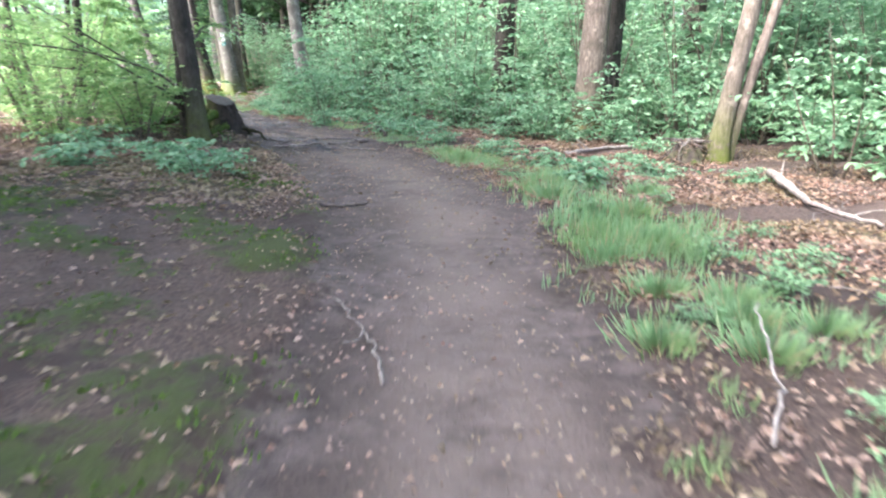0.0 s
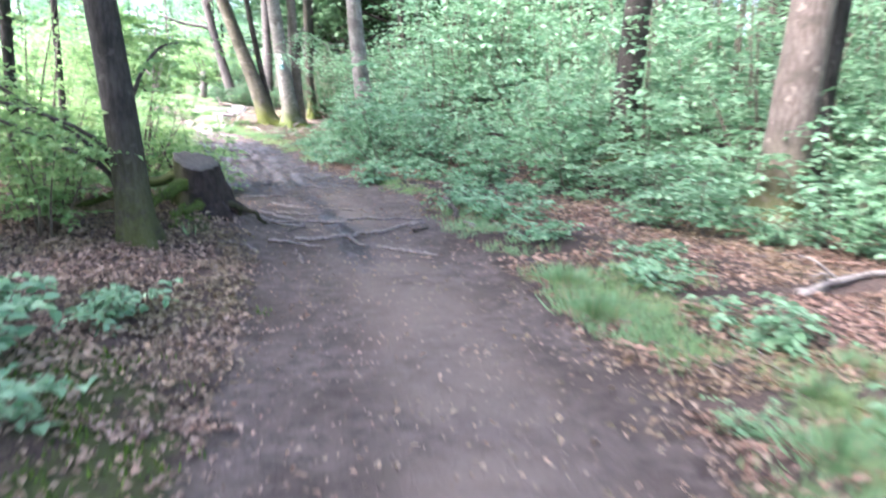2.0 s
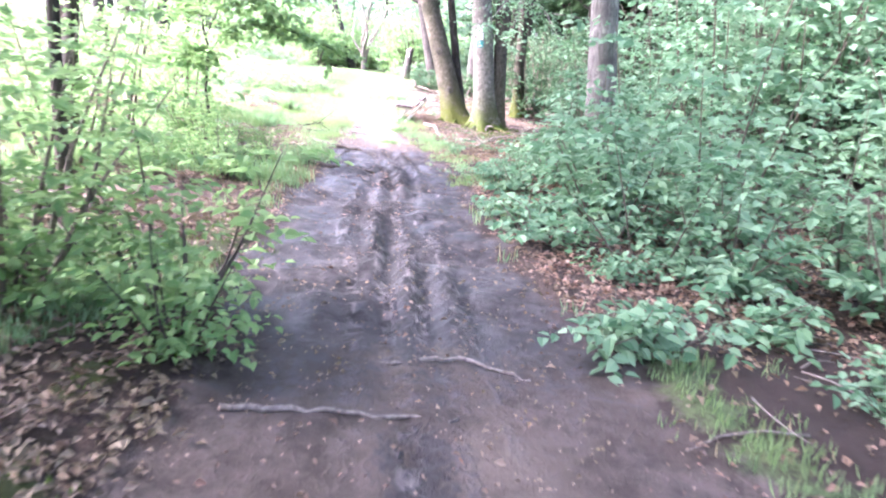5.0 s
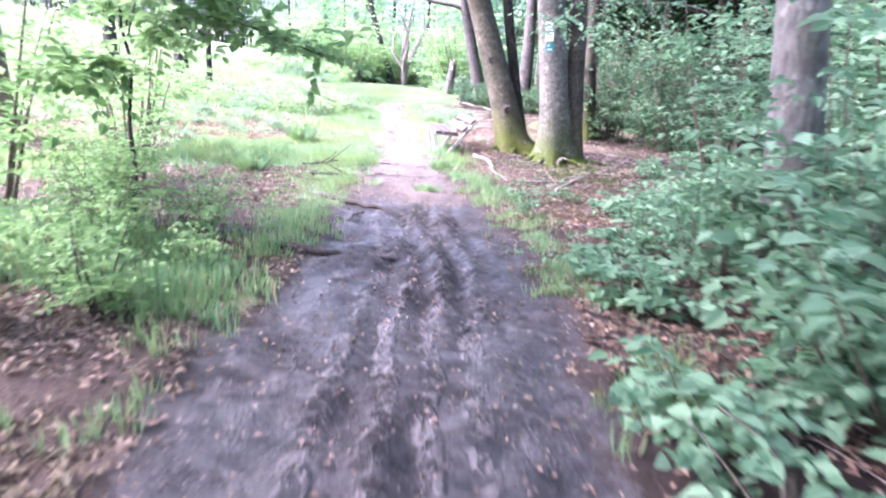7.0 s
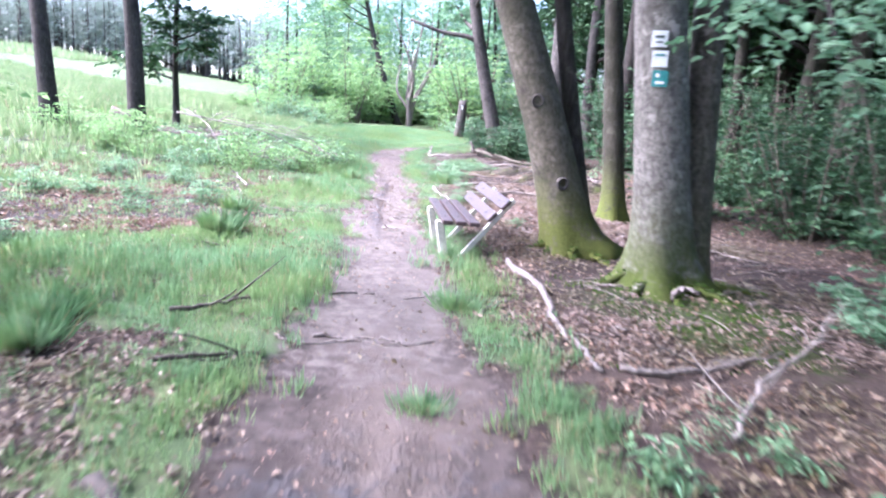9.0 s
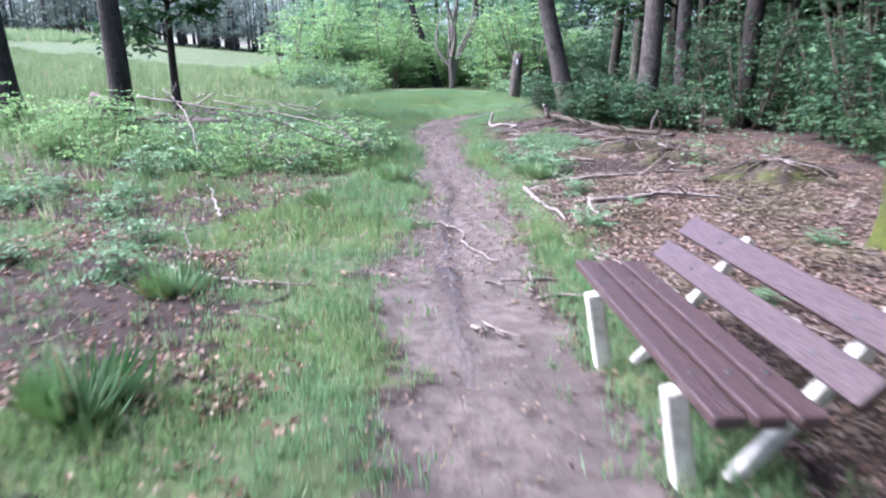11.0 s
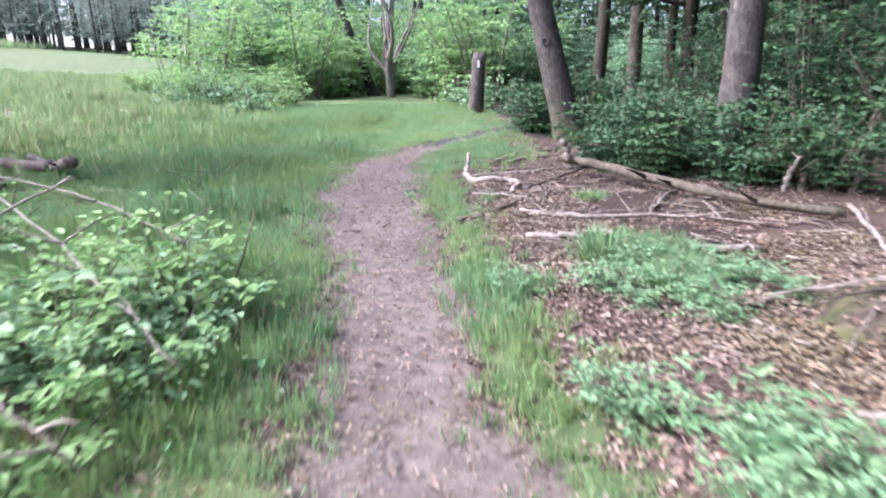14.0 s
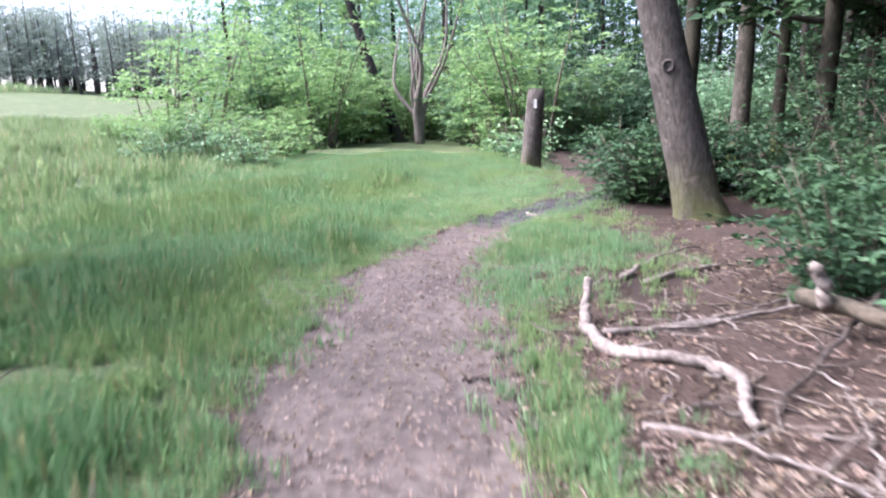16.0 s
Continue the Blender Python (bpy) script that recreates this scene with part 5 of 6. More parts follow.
for k, (pts, r0, mat) in enumerate((
        ([(-16.56, 36.03), (-16.48, 36.08), (-16.38, 36.1)], 0.013, DARKTWIG), ([(-15.55, 34.05), (-15.57, 34.12), (-15.58, 34.2)], 0.01, DARKTWIG), ([(-15.85, 33.75), (-15.75, 33.85)], 0.009, DARKTWIG),
        ([(-14.94, 34.52), (-14.72, 35.02), (-14.58, 35.69)], 0.028, ROTLOG), ([(-14.46, 35.02), (-14.25, 35.08), (-14.07, 35.1)], 0.018, OLDWOOD), ([(-14.21, 34.85), (-14.0, 35.0), (-13.82, 35.11)], 0.014, OLDWOOD),
        ([(-14.43, 35.36), (-14.42, 35.7), (-14.45, 36.09)], 0.014, OLDWOOD), ([(-15.75, 37.11), (-15.3, 37.7), (-14.92, 38.48)], 0.016, GREYTWIG), ([(-18.9, 42.0), (-18.6, 41.8), (-18.3, 41.5)], 0.018, OLDWOOD))):
    limb("stick", "dry stick lying on the trail and its bare edge", "stick", pts, r0, r0 * 0.55, mat, 850 + k, twigs=1 if k > 2 else 0, group="sticks at the bend")

# loose twigs over the littered ground right of the trail
tw = np.random.default_rng(12)
for i in range(260):
    y = tw.uniform(21, 39.5) if i % 2 else tw.uniform(25, 36)
    u = tw.uniform(0.9, 4.6)
    x, yy = world_of(y, u)
    a, ln = tw.uniform(0, 6.28), tw.uniform(0.15, 0.55)
    limb("twig", "small dry twig on leaf litter", "twig", [(x, yy), (x + ln * 0.5 * math.cos(a), yy + ln * 0.5 * math.sin(a), tw.uniform(0.01, 0.05)), (x + ln * math.cos(a + 0.3), yy + ln * math.sin(a + 0.3))],
         tw.uniform(0.006, 0.013), 0.004, (GREYTWIG, DEADWOOD, DARKTWIG)[i % 3], 400 + i, 0.005, group="loose twigs", sides=5)


def brushwood(name, label, n, y0, y1, u0, u1, seed, mat, length=(0.15, 0.6), thick=(0.003, 0.009)):
    """Countless thin dry sticks lying crosswise over the litter."""
    r = np.random.default_rng(seed)
    bits = []
    while len(bits) < n:
        yy, u = r.uniform(y0, y1), r.uniform(u0, u1)
        x, y = world_of(yy, u)
        if r.uniform() > 0.25 + 0.75 * float(step(vnoise(np.array([x]), np.array([y]), 0.8, 78), 0.25, 0.5)[0]):
            continue
        a, ln, r0 = r.uniform(0, 6.28), r.uniform(*length), r.uniform(*thick)
        d, e = np.array([math.cos(a), math.sin(a)]) * ln, np.array([-math.sin(a), math.cos(a)]) * ln * r.normal(0, 0.08)
        q = np.array([[x, y], [x + d[0] * 0.5 + e[0], y + d[1] * 0.5 + e[1]], [x + d[0], y + d[1]]])
        z = height(q[:, 0], q[:, 1]) + np.array([0.01, r.uniform(0.015, 0.04), r.uniform(0.01, 0.05)])
        bits.append(tube(spline(np.column_stack([q, z]), 4), np.linspace(r0, r0 * 0.5, 4), 4, 0.1, len(bits)))
    v, f = join(bits)
    tagged(new(name, mesh_of(name, v, f, mat, True)), label, "dead wood", kind="stuff")


brushwood("brushwood", "pale thin dry sticks scattered over leaf litter", 330, 21.5, 38.5, 0.85, 4.2, 31, OLDWOOD)
brushwood("brushwood", "dark thin dry sticks scattered over leaf litter", 200, 23, 38.5, 1.0, 5.5, 32, DARKTWIG)
brushwood("brushwood", "thin dry sticks on bare patches in the grass", 120, 20, 30, -6, -1.0, 33, GREYTWIG)
brushwood("brushwood", "thin fallen sticks under the shrubs", 160, 4, 20, 1.2, 5.0, 34, GREYTWIG)


# ---------- the sawn stump ----------
def stump():
    x, y = -0.72, 11.1
    root = thing("tree_stump", "dark sawn tree stump with mossy roots beside the trail", "stump", "", (x, y, ground_z(x, y) - 0.03))
    r = np.random.default_rng(3)
    n = 36
    ang = np.linspace(0, 2 * np.pi, n, endpoint=False)
    toes = [radians(a) for a in (200, 262, -18, 40, 115, 165, 305)]
    v = []
    for z, rad in ((-0.2, 0.25), (0.0, 0.25), (0.04, 0.246), (0.09, 0.24), (0.15, 0.234), (0.22, 0.228), (0.3, 0.22), (0.38, 0.212), (0.45, 0.205), (0.49, 0.2)):
        flare = sum(0.17 * np.exp(-((np.angle(np.exp(1j * (ang - t)))) / 0.26) ** 2) for t in toes) * math.exp(-max(z, 0) / 0.1)
        ridge = 0.012 * np.sin(ang * 9 + z * 5) + 0.01 * np.sin(ang * 15 - z * 11) + r.normal(0, 0.006, n)
        flat = 1 - 0.1 * np.cos(ang * 2 + 0.6) - 0.05 * np.cos(ang * 3)
        q = rad * flat + flare * rad / 0.28 + ridge
        v.append(np.stack([q * np.cos(ang) - 0.14 * z, q * np.sin(ang) - 0.02 * z, np.full(n, z) + (z > 0.25) * (z - 0.25) * (-1.6 * q * np.cos(ang) + 0.6 * q * np.sin(ang))], 1))
    rings = len(v)
    rim = v[-1].copy()
    v = np.vstack(v)
    f = [(i * n + j, i * n + (j + 1) % n, (i + 1) * n + (j + 1) % n, (i + 1) * n + j) for i in range(rings - 1) for j in range(n)]
    part("body", mesh_of("body", v, f, STUMPBARK, True, {"moss": np.clip(0.25 - v[:, 2] * 0.6 - v[:, 0] * 2.2, 0, 1)}), root, "dark rotting bark")
    mid = rim.mean(0)
    cuts = [rim, mid + (rim - mid) * 0.95 + [0, 0, 0.008], mid + (rim - mid) * 0.6 + [0, 0, 0.012], mid + (rim - mid) * 0.25 + [0, 0, 0.006]]
    cv = np.vstack(cuts + [mid[None] + [0, 0, 0.004]])
    cf = [(i * n + j, i * n + (j + 1) % n, (i + 1) * n + (j + 1) % n, (i + 1) * n + j) for i in range(3) for j in range(n)]
    cf += [(3 * n + j, 3 * n + (j + 1) % n, 4 * n) for j in range(n)]
    part("cut_face", mesh_of("cut_face", cv, cf, CUTWOOD, True), root, "weathered grey sawn face")
    for k, (a, ln, h, r0, mo) in enumerate(((200, 1.15, 0.3, 0.056, 0.7), (258, 0.95, 0.26, 0.05, 1.0), (172, 0.6, 0.16, 0.05, 0.9), (285, 0.5, 0.1, 0.035, 0.8), (16, 0.42, 0.02, 0.035, 0.2), (115, 0.45, 0.14, 0.045, 0.8))):
        d = np.array([math.cos(radians(a)), math.sin(radians(a))])
        e = np.array([-d[1], d[0]]) * r.uniform(-0.16, 0.16)
        z1 = ground_z(*(np.array([x, y]) + d * (0.2 + ln))) - ground_z(x, y) + 0.01
        p = spline([(*(d * 0.14), h + 0.04), (*(d * (0.2 + ln * 0.3)), h * 0.95), (*(d * (0.2 + ln * 0.62) + e), h * 0.4 + 0.01), (*(d * (0.2 + ln) + e * 0.6), z1)], 12) + r.normal(0, 0.014, (12, 3))
        vv, ff = tube(p, np.linspace(r0 * 1.25, 0.012, 12), 10, 0.24, 40 + k)
        part("root", mesh_of("root", vv, ff, STUMPBARK, True, {"moss": np.full(len(vv), mo)}), root)
        if mo > 0.7:
            m = 260
            q = p[r.integers(0, 11, m)] + r.normal(0, 0.012, (m, 3))
            a2 = r.uniform(0, 6.28, m)
            q[:, :2] += np.stack([np.cos(a2), np.sin(a2)], 1) * r0 * 0.55
            q[:, 2] += r0 * 0.45
            lv, lf = leaves(q, np.stack([np.cos(a2) * 0.6, np.sin(a2) * 0.6, np.ones(m)], 1), np.stack([np.cos(a2), np.sin(a2), 0 * a2], 1), r.uniform(0.015, 0.04, m), 0.012)
            tagged(part("moss", mesh_of("moss", lv, lf, MOSSY, False), root), kind="stuff")


stump()


# ---------- the snag with a painted mark ----------
def snag():
    x, y = -21.6, 48.0
    root = thing("snag", "broken grey trunk with a white paint mark", "snag", "", (x, y, ground_z(x, y) - 0.05))
    zs = np.linspace(-0.1, 1.95, 9)
    c = np.stack([0.09 * zs, 0 * zs, zs], 1)
    v, f = tube(c, np.linspace(0.25, 0.2, 9), 16, 0.05, 8, 0.4 * np.exp(-np.clip(zs, 0, None) / 0.2))
    v[-16:, 2] += np.random.default_rng(4).uniform(-0.06, 0.06, 16)
    part("body", mesh_of("body", v, f, GREYBARK, True, {"moss": np.clip(0.5 - v[:, 2], 0, 1)}), root)
    a = math.atan2(32.7 - y, -14.6 - x)
    q = [(0.14 + 0.217 * math.cos(a + d), 0.217 * math.sin(a + d), z) for z in (1.5, 1.72) for d in (-0.16, 0.16)]
    q2 = [(p[0] + 0.006 * math.cos(a), p[1] + 0.006 * math.sin(a), p[2]) for p in q]
    part("paint_mark", mesh_of("paint_mark", np.array(q + q2), [(0, 1, 3, 2), (4, 6, 7, 5), (0, 4, 5, 1), (1, 5, 7, 3), (3, 7, 6, 2), (2, 6, 4, 0)], SIGNWHITE, False), root, "white waymark painted on bark")


snag()


# ---------- box helper with rounded edges ----------
def box_mesh(name, size, mat, bevel=0.006):
    bm = bmesh.new()
    bmesh.ops.create_cube(bm, size=1.0)
    bmesh.ops.scale(bm, vec=size, verts=bm.verts)
    if bevel:
        bmesh.ops.bevel(bm, geom=bm.edges[:], offset=bevel, segments=2, affect="EDGES", profile=0.5)
    me = bpy.data.meshes.new(name)
    bm.to_mesh(me)
    bm.free()
    me.materials.append(mat)
    return me


def bench():
    a = math.degrees(math.atan2(0.78, -0.62))
    x, y = -7.47, 24.15
    root = thing("bench", "weathered brown wooden bench on cream-painted legs", "bench", "", (x, y, 0.5 * (ground_z(x, y) + ground_z(-8.2, 25.3))), a)
    L = 1.75
    slat = box_mesh("seat_slat", (L, 0.108, 0.045), BENCHWOOD, 0.009)
    for i in range(3):
        part("seat_slat", slat, root, "", pose(L / 2, -0.07 - i * 0.135, 0.425 - 0.006 * i, 1.5, 0, 0.25 * (i - 1)))
    back = box_mesh("back_slat", (L, 0.04, 0.125), BENCHWOOD)
    part("back_slat", back, root, "", pose(L / 2, -0.52, 0.5, 44, 0, 0))
    part("back_slat", back, root, "", pose(L / 2, -0.655, 0.63, 44, 0, 0))
    bar = box_mesh("seat_bearer", (0.05, 0.44, 0.05), CREAM)
    leg = box_mesh("front_leg", (0.075, 0.085, 0.46), CREAM, 0.012)
    rear = box_mesh("rear_leg", (0.06, 0.05, 0.86), CREAM)
    for k in (0.3, L - 0.42):
        part("seat_bearer", bar, root, "cream-painted frame", pose(k, -0.22, 0.375))
        part("front_leg", leg, root, "cream-painted leg", pose(k, -0.05, 0.17, -10, 0, 0))
        part("rear_leg", rear, root, "cream-painted leg", pose(k, -0.52, 0.325, 40, 0, 0))
    for k in (0.3, L - 0.42):
        for i in range(3):
            part("bolt", BOLT, root, "", pose(k, -0.07 - i * 0.135, 0.449))
        for y, z in ((-0.503, 0.515), (-0.638, 0.645)):
            part("bolt", BOLT, root, "pale bolt head", pose(k, y, z, -46, 0, 0))


bm = bmesh.new()
bmesh.ops.create_cone(bm, cap_ends=True, segments=8, radius1=0.011, radius2=0.008, depth=0.008)
BOLT = bpy.data.meshes.new("bolt")
bm.to_mesh(BOLT)
bm.free()
BOLT.materials.append(SIGNDARK)
bench()


# ---------- trail signs on the beech ----------
def plate(z, mat, marks, label):
    d = Vector((0.216, -0.976, 0))
    c = SIGN_TREE[1]
    cx, cy = -5.3 + np.interp(z, c[:, 2], c[:, 0]), 24.35 + np.interp(z, c[:, 2], c[:, 1])
    rad = 0.217
    yaw = math.degrees(math.atan2(d.y, d.x)) + 90
    root = thing("trail_sign", label, "sign", "trail signs", (cx + d.x * rad, cy + d.y * rad, z), yaw)
    part("plate", box_mesh("plate", (0.12, 0.012, 0.125), mat, 0.003), root)
    for w, h, ox, oz, m in marks:
        part("mark", box_mesh("mark", (w, 0.004, h), m, 0), root, "", pose(ox, -0.009, oz))


plate(2.17, SIGNWHITE, ((0.07, 0.02, 0, 0.015, SIGNDARK), (0.05, 0.012, 0, -0.025, SIGNDARK)), "small white trail sign with a dark mark")
plate(2.02, SIGNWHITE, ((0.08, 0.014, 0, 0.03, SIGNTEAL),), "small white trail sign on a beech trunk")
plate(1.87, SIGNTEAL, ((0.07, 0.02, 0, -0.03, SIGNWHITE), (0.03, 0.03, -0.02, 0.025, SIGNWHITE)), "small teal trail sign with a white mark")


# ---------- knots on the two leaning trunks ----------
def knot(whose, z, rad, size, toward, label):
    at, c = whose[0].matrix_basis.translation, whose[1]
    x, y = at.x + np.interp(z, c[:, 2], c[:, 0]), at.y + np.interp(z, c[:, 2], c[:, 1])
    d = Vector((toward[0] - x, toward[1] - y, 0)).normalized()
    x, y = x + d.x * rad, y + d.y * rad
    root = thing("knot_hole", label, "knot", "knot holes", (x, y, z), math.degrees(math.atan2(d.y, d.x)) - 90)
    ang = np.linspace(0, 2 * np.pi, 14, endpoint=False)
    rings = []
    for q, dep in ((1.25, -0.04), (1.05, 0.035), (0.75, 0.03), (0.55, -0.03)):
        rings.append(np.stack([np.cos(ang) * size * q, np.full(14, dep), np.sin(ang) * size * q * 1.15], 1))
    v = np.vstack(rings)
    f = [(i * 14 + j, i * 14 + (j + 1) % 14, (i + 1) * 14 + (j + 1) % 14, (i + 1) * 14 + j) for i in range(3) for j in range(14)]
    part("rim", mesh_of("rim", v, f, GREYBARK, True, {"moss": np.zeros(len(v))}), root)
    part("hollow", mesh_of("hollow", v[-14:], [tuple(range(14))], DARKTWIG, False), root, "dark hollow")


knot(LEAN_A, 1.68, 0.208, 0.06, (-4.0, 18.6), "round knot hole in a mossy trunk")
knot(LEAN_A, 0.85, 0.248, 0.055, (-3.2, 21.0), "oval hole low in a mossy trunk")
knot(LEAN_B, 2.15, 0.262, 0.07, (-14.6, 32.7), "dark round hole in a grey trunk")


# ---------- old root mounds, low boughs and a dead tree ----------
def root_mound(x, y, rx, ry, tall, seed, label):
    r = np.random.default_rng(seed)
    root = thing("root_mound", label, "stump", "old root mounds", (x, y, ground_z(x, y) - 0.03), 35)
    n, rings = 26, 8
    ang = np.linspace(0, 2 * np.pi, n, endpoint=False)
    v = []
    for i in range(rings):
        k = i / (rings - 1)
        lump = 1 + 0.22 * np.sin(ang * 3 + seed) + 0.15 * np.sin(ang * 5 + 2 * seed) + r.normal(0, 0.05, n)
        v.append(np.stack([np.cos(ang) * rx * (1 - k) * lump, np.sin(ang) * ry * (1 - k) * lump,
                           tall * min(1.0, 1.5 * math.sin(k * 1.4)) * (0.85 + (1 - k) * 0.3 * np.sin(ang * 2 + seed) + 0.12 * np.sin(ang * 5 + k * 6) * (1 - k)) + r.normal(0, 0.05, n) * tall * (k > 0) * (1.2 - k)], 1))
    v = np.vstack(v)
    f = [(i * n + j, i * n + (j + 1) % n, (i + 1) * n + (j + 1) % n, (i + 1) * n + j) for i in range(rings - 1) for j in range(n)]
    part("body", mesh_of("body", v, f, MOUND, True, {"moss": np.clip(r.normal(0.12, 0.3, len(v)), 0, 1)}), root)
    q = v[r.integers(0, len(v), 420)] + r.normal(0, 0.03, (420, 3)) * [1, 1, 0.3] + [0, 0, 0.015]
    a = r.uniform(0, 6.28, 420)
    lv, lf = leaves(q, np.stack([np.cos(a), np.sin(a), r.normal(-0.1, 0.3, 420)], 1), np.array([0, 0, 1.0]) + r.normal(0, 0.4, (420, 3)), r.uniform(0.03, 0.06, 420), 0.03, 0.3)
    tagged(part("dry_leaves", mesh_of("dry_leaves", lv, lf, LITTER, False), root), kind="stuff")
    for k in range(13):
        a = r.uniform(0, 6.28)
        d = np.array([math.cos(a) * rx, math.sin(a) * ry])
        p = r.normal(0, 0.015, (8, 3)) + spline([(*(d * -0.3 + r.normal(0, 0.15, 2)), tall * 1.0), (*(d * 0.3), tall * 0.98), (*(d * 0.8 + r.normal(0, 0.1, 2)), tall * 0.7), (*(d * 1.5), 0.02)], 8)
        vv, ff = tube(p, np.linspace(0.013, 0.004, 8), 6, 0.15, k)
        part("root", mesh_of("root", vv, ff, GREYTWIG if k % 2 else DARKTWIG, True), root)


MOUND = bark_material("rotten_wood", (0.022, 0.017, 0.014), (0.09, 0.07, 0.058), (0.07, 0.09, 0.018))
root_mound(-10.9, 33.0, 0.8, 0.5, 0.26, 3, "rotting mossy root mound among dead twigs")
root_mound(-9.9, 32.0, 0.55, 0.35, 0.22, 4, "low mossy heap of rotten wood")
root_mound(-8.4, 31.0, 0.75, 0.5, 0.24, 6, "dark decayed stump in the clearing")
root_mound(6.0, 9.6, 0.3, 0.25, 0.3, 8, "small mossy stump beside a slim tree")
for k, (p0, p1, p2) in enumerate((((-1.05, 10.2, 0.55), (-1.7, 9.9, 1.15), (-2.6, 9.6, 1.75)), ((-1.0, 10.1, 0.7), (-1.6, 9.6, 1.1), (-2.9, 9.2, 1.3)), ((-1.1, 10.2, 0.5), (-1.9, 10.2, 0.85), (-3.0, 10.0, 1.0)),
                                  ((-0.95, 10.05, 0.5), (-1.3, 9.5, 0.9), (-1.9, 9.0, 1.35)), ((-0.9, 10.3, 1.0), (-0.82, 10.6, 1.5), (-0.75, 11.0, 1.62)))):
    r = np.random.default_rng(600 + k)
    z0 = ground_z(-1.0, 10.2)
    pts = spline([(-0.95, 10.15, -0.05), p0, p1, p2], 14)
    root = thing("hazel_bough", "dark bare bough with green leaves beside the trunk", "branch", "low boughs", (0, 0, z0))
    v, f = tube(pts, np.linspace(0.028, 0.008, 14), 6, 0.08, k)
    part("stem", mesh_of("stem", v, f, DARKTWIG), root)
    i = r.integers(5, 14, 40)
    b, w, u, sz = sprays(r, pts[i], np.stack([r.normal(0, 1, 40), r.normal(0, 1, 40), r.uniform(-0.1, 0.5, 40)], 1), r.uniform(0.25, 0.6, 40), 8, 0.075)
    v, f = leaves(b, w, u, sz, sz * 0.6)
    tagged(part("foliage", mesh_of("foliage", v, f, LEAF_BRIGHT, False), root), kind="stuff")

dead = thing("dead_tree", "pale dead tree with twisted bare branches", "tree", "", (-30.0, 55.5, ground_z(-30.0, 55.5)))
dr = np.random.default_rng(21)
for k in range(9):
    a = dr.uniform(0, 6.28)
    h = dr.uniform(4, 8.5)
    q = np.array([math.cos(a), math.sin(a)]) * dr.uniform(0.8, 2.6)
    mid = (*(q * 0.45 + dr.normal(0, 0.35, 2)), h * 0.5)
    p = spline([(0, 0, -0.2), (*(q * 0.12), h * 0.22), mid, (*(q + dr.normal(0, 0.4, 2)), h)], 14)
    v, f = tube(p, np.linspace(0.13 if k else 0.2, 0.025, 14), 7, 0.08, k)
    part("bough", mesh_of("bough", v, f, GREYTWIG), dead)

# ---------- leaf litter, grass and moss ----------
def strewn(n, y0, y1, u0, u1, seed):
    """Random points in a band along the trail."""
    r = np.random.default_rng(seed)
    s = np.interp(r.uniform(y0, y1, n), YS, CUM)
    i = np.clip(np.searchsorted(CUM, s) - 1, 0, len(CUM) - 2)
    d = TRAIL[i + 1] - TRAIL[i]
    d = d / np.linalg.norm(d, axis=1)[:, None]
    p = TRAIL[i] + d * (s - CUM[i])[:, None]
    u = r.uniform(u0, u1, n)
    return r, p[:, 0] + d[:, 1] * u, p[:, 1] - d[:, 0] * u


def leaf_litter(name, n, y0, y1, u0, u1, seed, mat, label, size=0.048, on_trail=0.03, keep=None, slim=0.62):
    r, x, y = strewn(n, y0, y1, u0, u1, seed)
    z = zones(x, y)
    w = z["litter"] * 0.9 + on_trail * z["trail"] + 0.12 * (1 - z["trail"]) * (1 - z["turf"])
    w = w * (1 - 0.65 * step(z["yy"], 32, 35) * step(z["u"] - z["half"], 0.7, 1.3))
    w = w + 0.75 * (z["u"] < -1.0) * (z["yy"] > 7.5) * (z["yy"] < 14) * (1 - z["trail"])
    w = w * (1 - 0.7 * (z["u"] < 0) * (1 - step(z["yy"], 5.0, 7.5)) * (1 - z["trail"]))
    if keep is not None:
        w = w * keep(x, y, z)
    ok = r.uniform(0, 1, n) < w
    x, y = x[ok], y[ok]
    z = {k: v[ok] for k, v in z.items()}
    m = len(x)
    base = np.stack([x, y, height(x, y, z) + r.uniform(0.008, 0.035, m)], 1)
    a = r.uniform(0, 6.28, m)
    way = np.stack([np.cos(a), np.sin(a), r.normal(0, 0.3, m)], 1)
    up = np.array([0, 0, 1.0]) + r.normal(0, 0.42, (m, 3))
    s = size * r.uniform(0.55, 1.25, m)
    v, f = leaves(base, way, up, s, s * slim, 0.3)
    tagged(new(name, mesh_of(name, v, f, mat, False)), label, "leaf litter", kind="stuff")


leaf_litter("leaf_litter", 150000, 1.5, 41, -5.5, 6.5, 1, LITTER, "dry tan beech leaves strewn over the forest floor")
leaf_litter("russet_litter", 55000, 5, 34, 0.8, 5.5, 2, LITTER_RED, "russet dry leaves heaped beside the trail", 0.044, 0.0,
            lambda x, y, z: step(vnoise(x, y, 0.9, 77), 0.4, 0.65))
leaf_litter("trail_scraps", 3200, 1.5, 21, -1.2, 1.2, 17, LITTER_RED, "trodden brown leaf scraps on the trail", 0.035, 0.35)
leaf_litter("trail_crumbs", 17000, 1.5, 40, -1.1, 1.1, 3, LITTER, "bits of leaf and wood chips trodden into the trail", 0.026, 0.6)

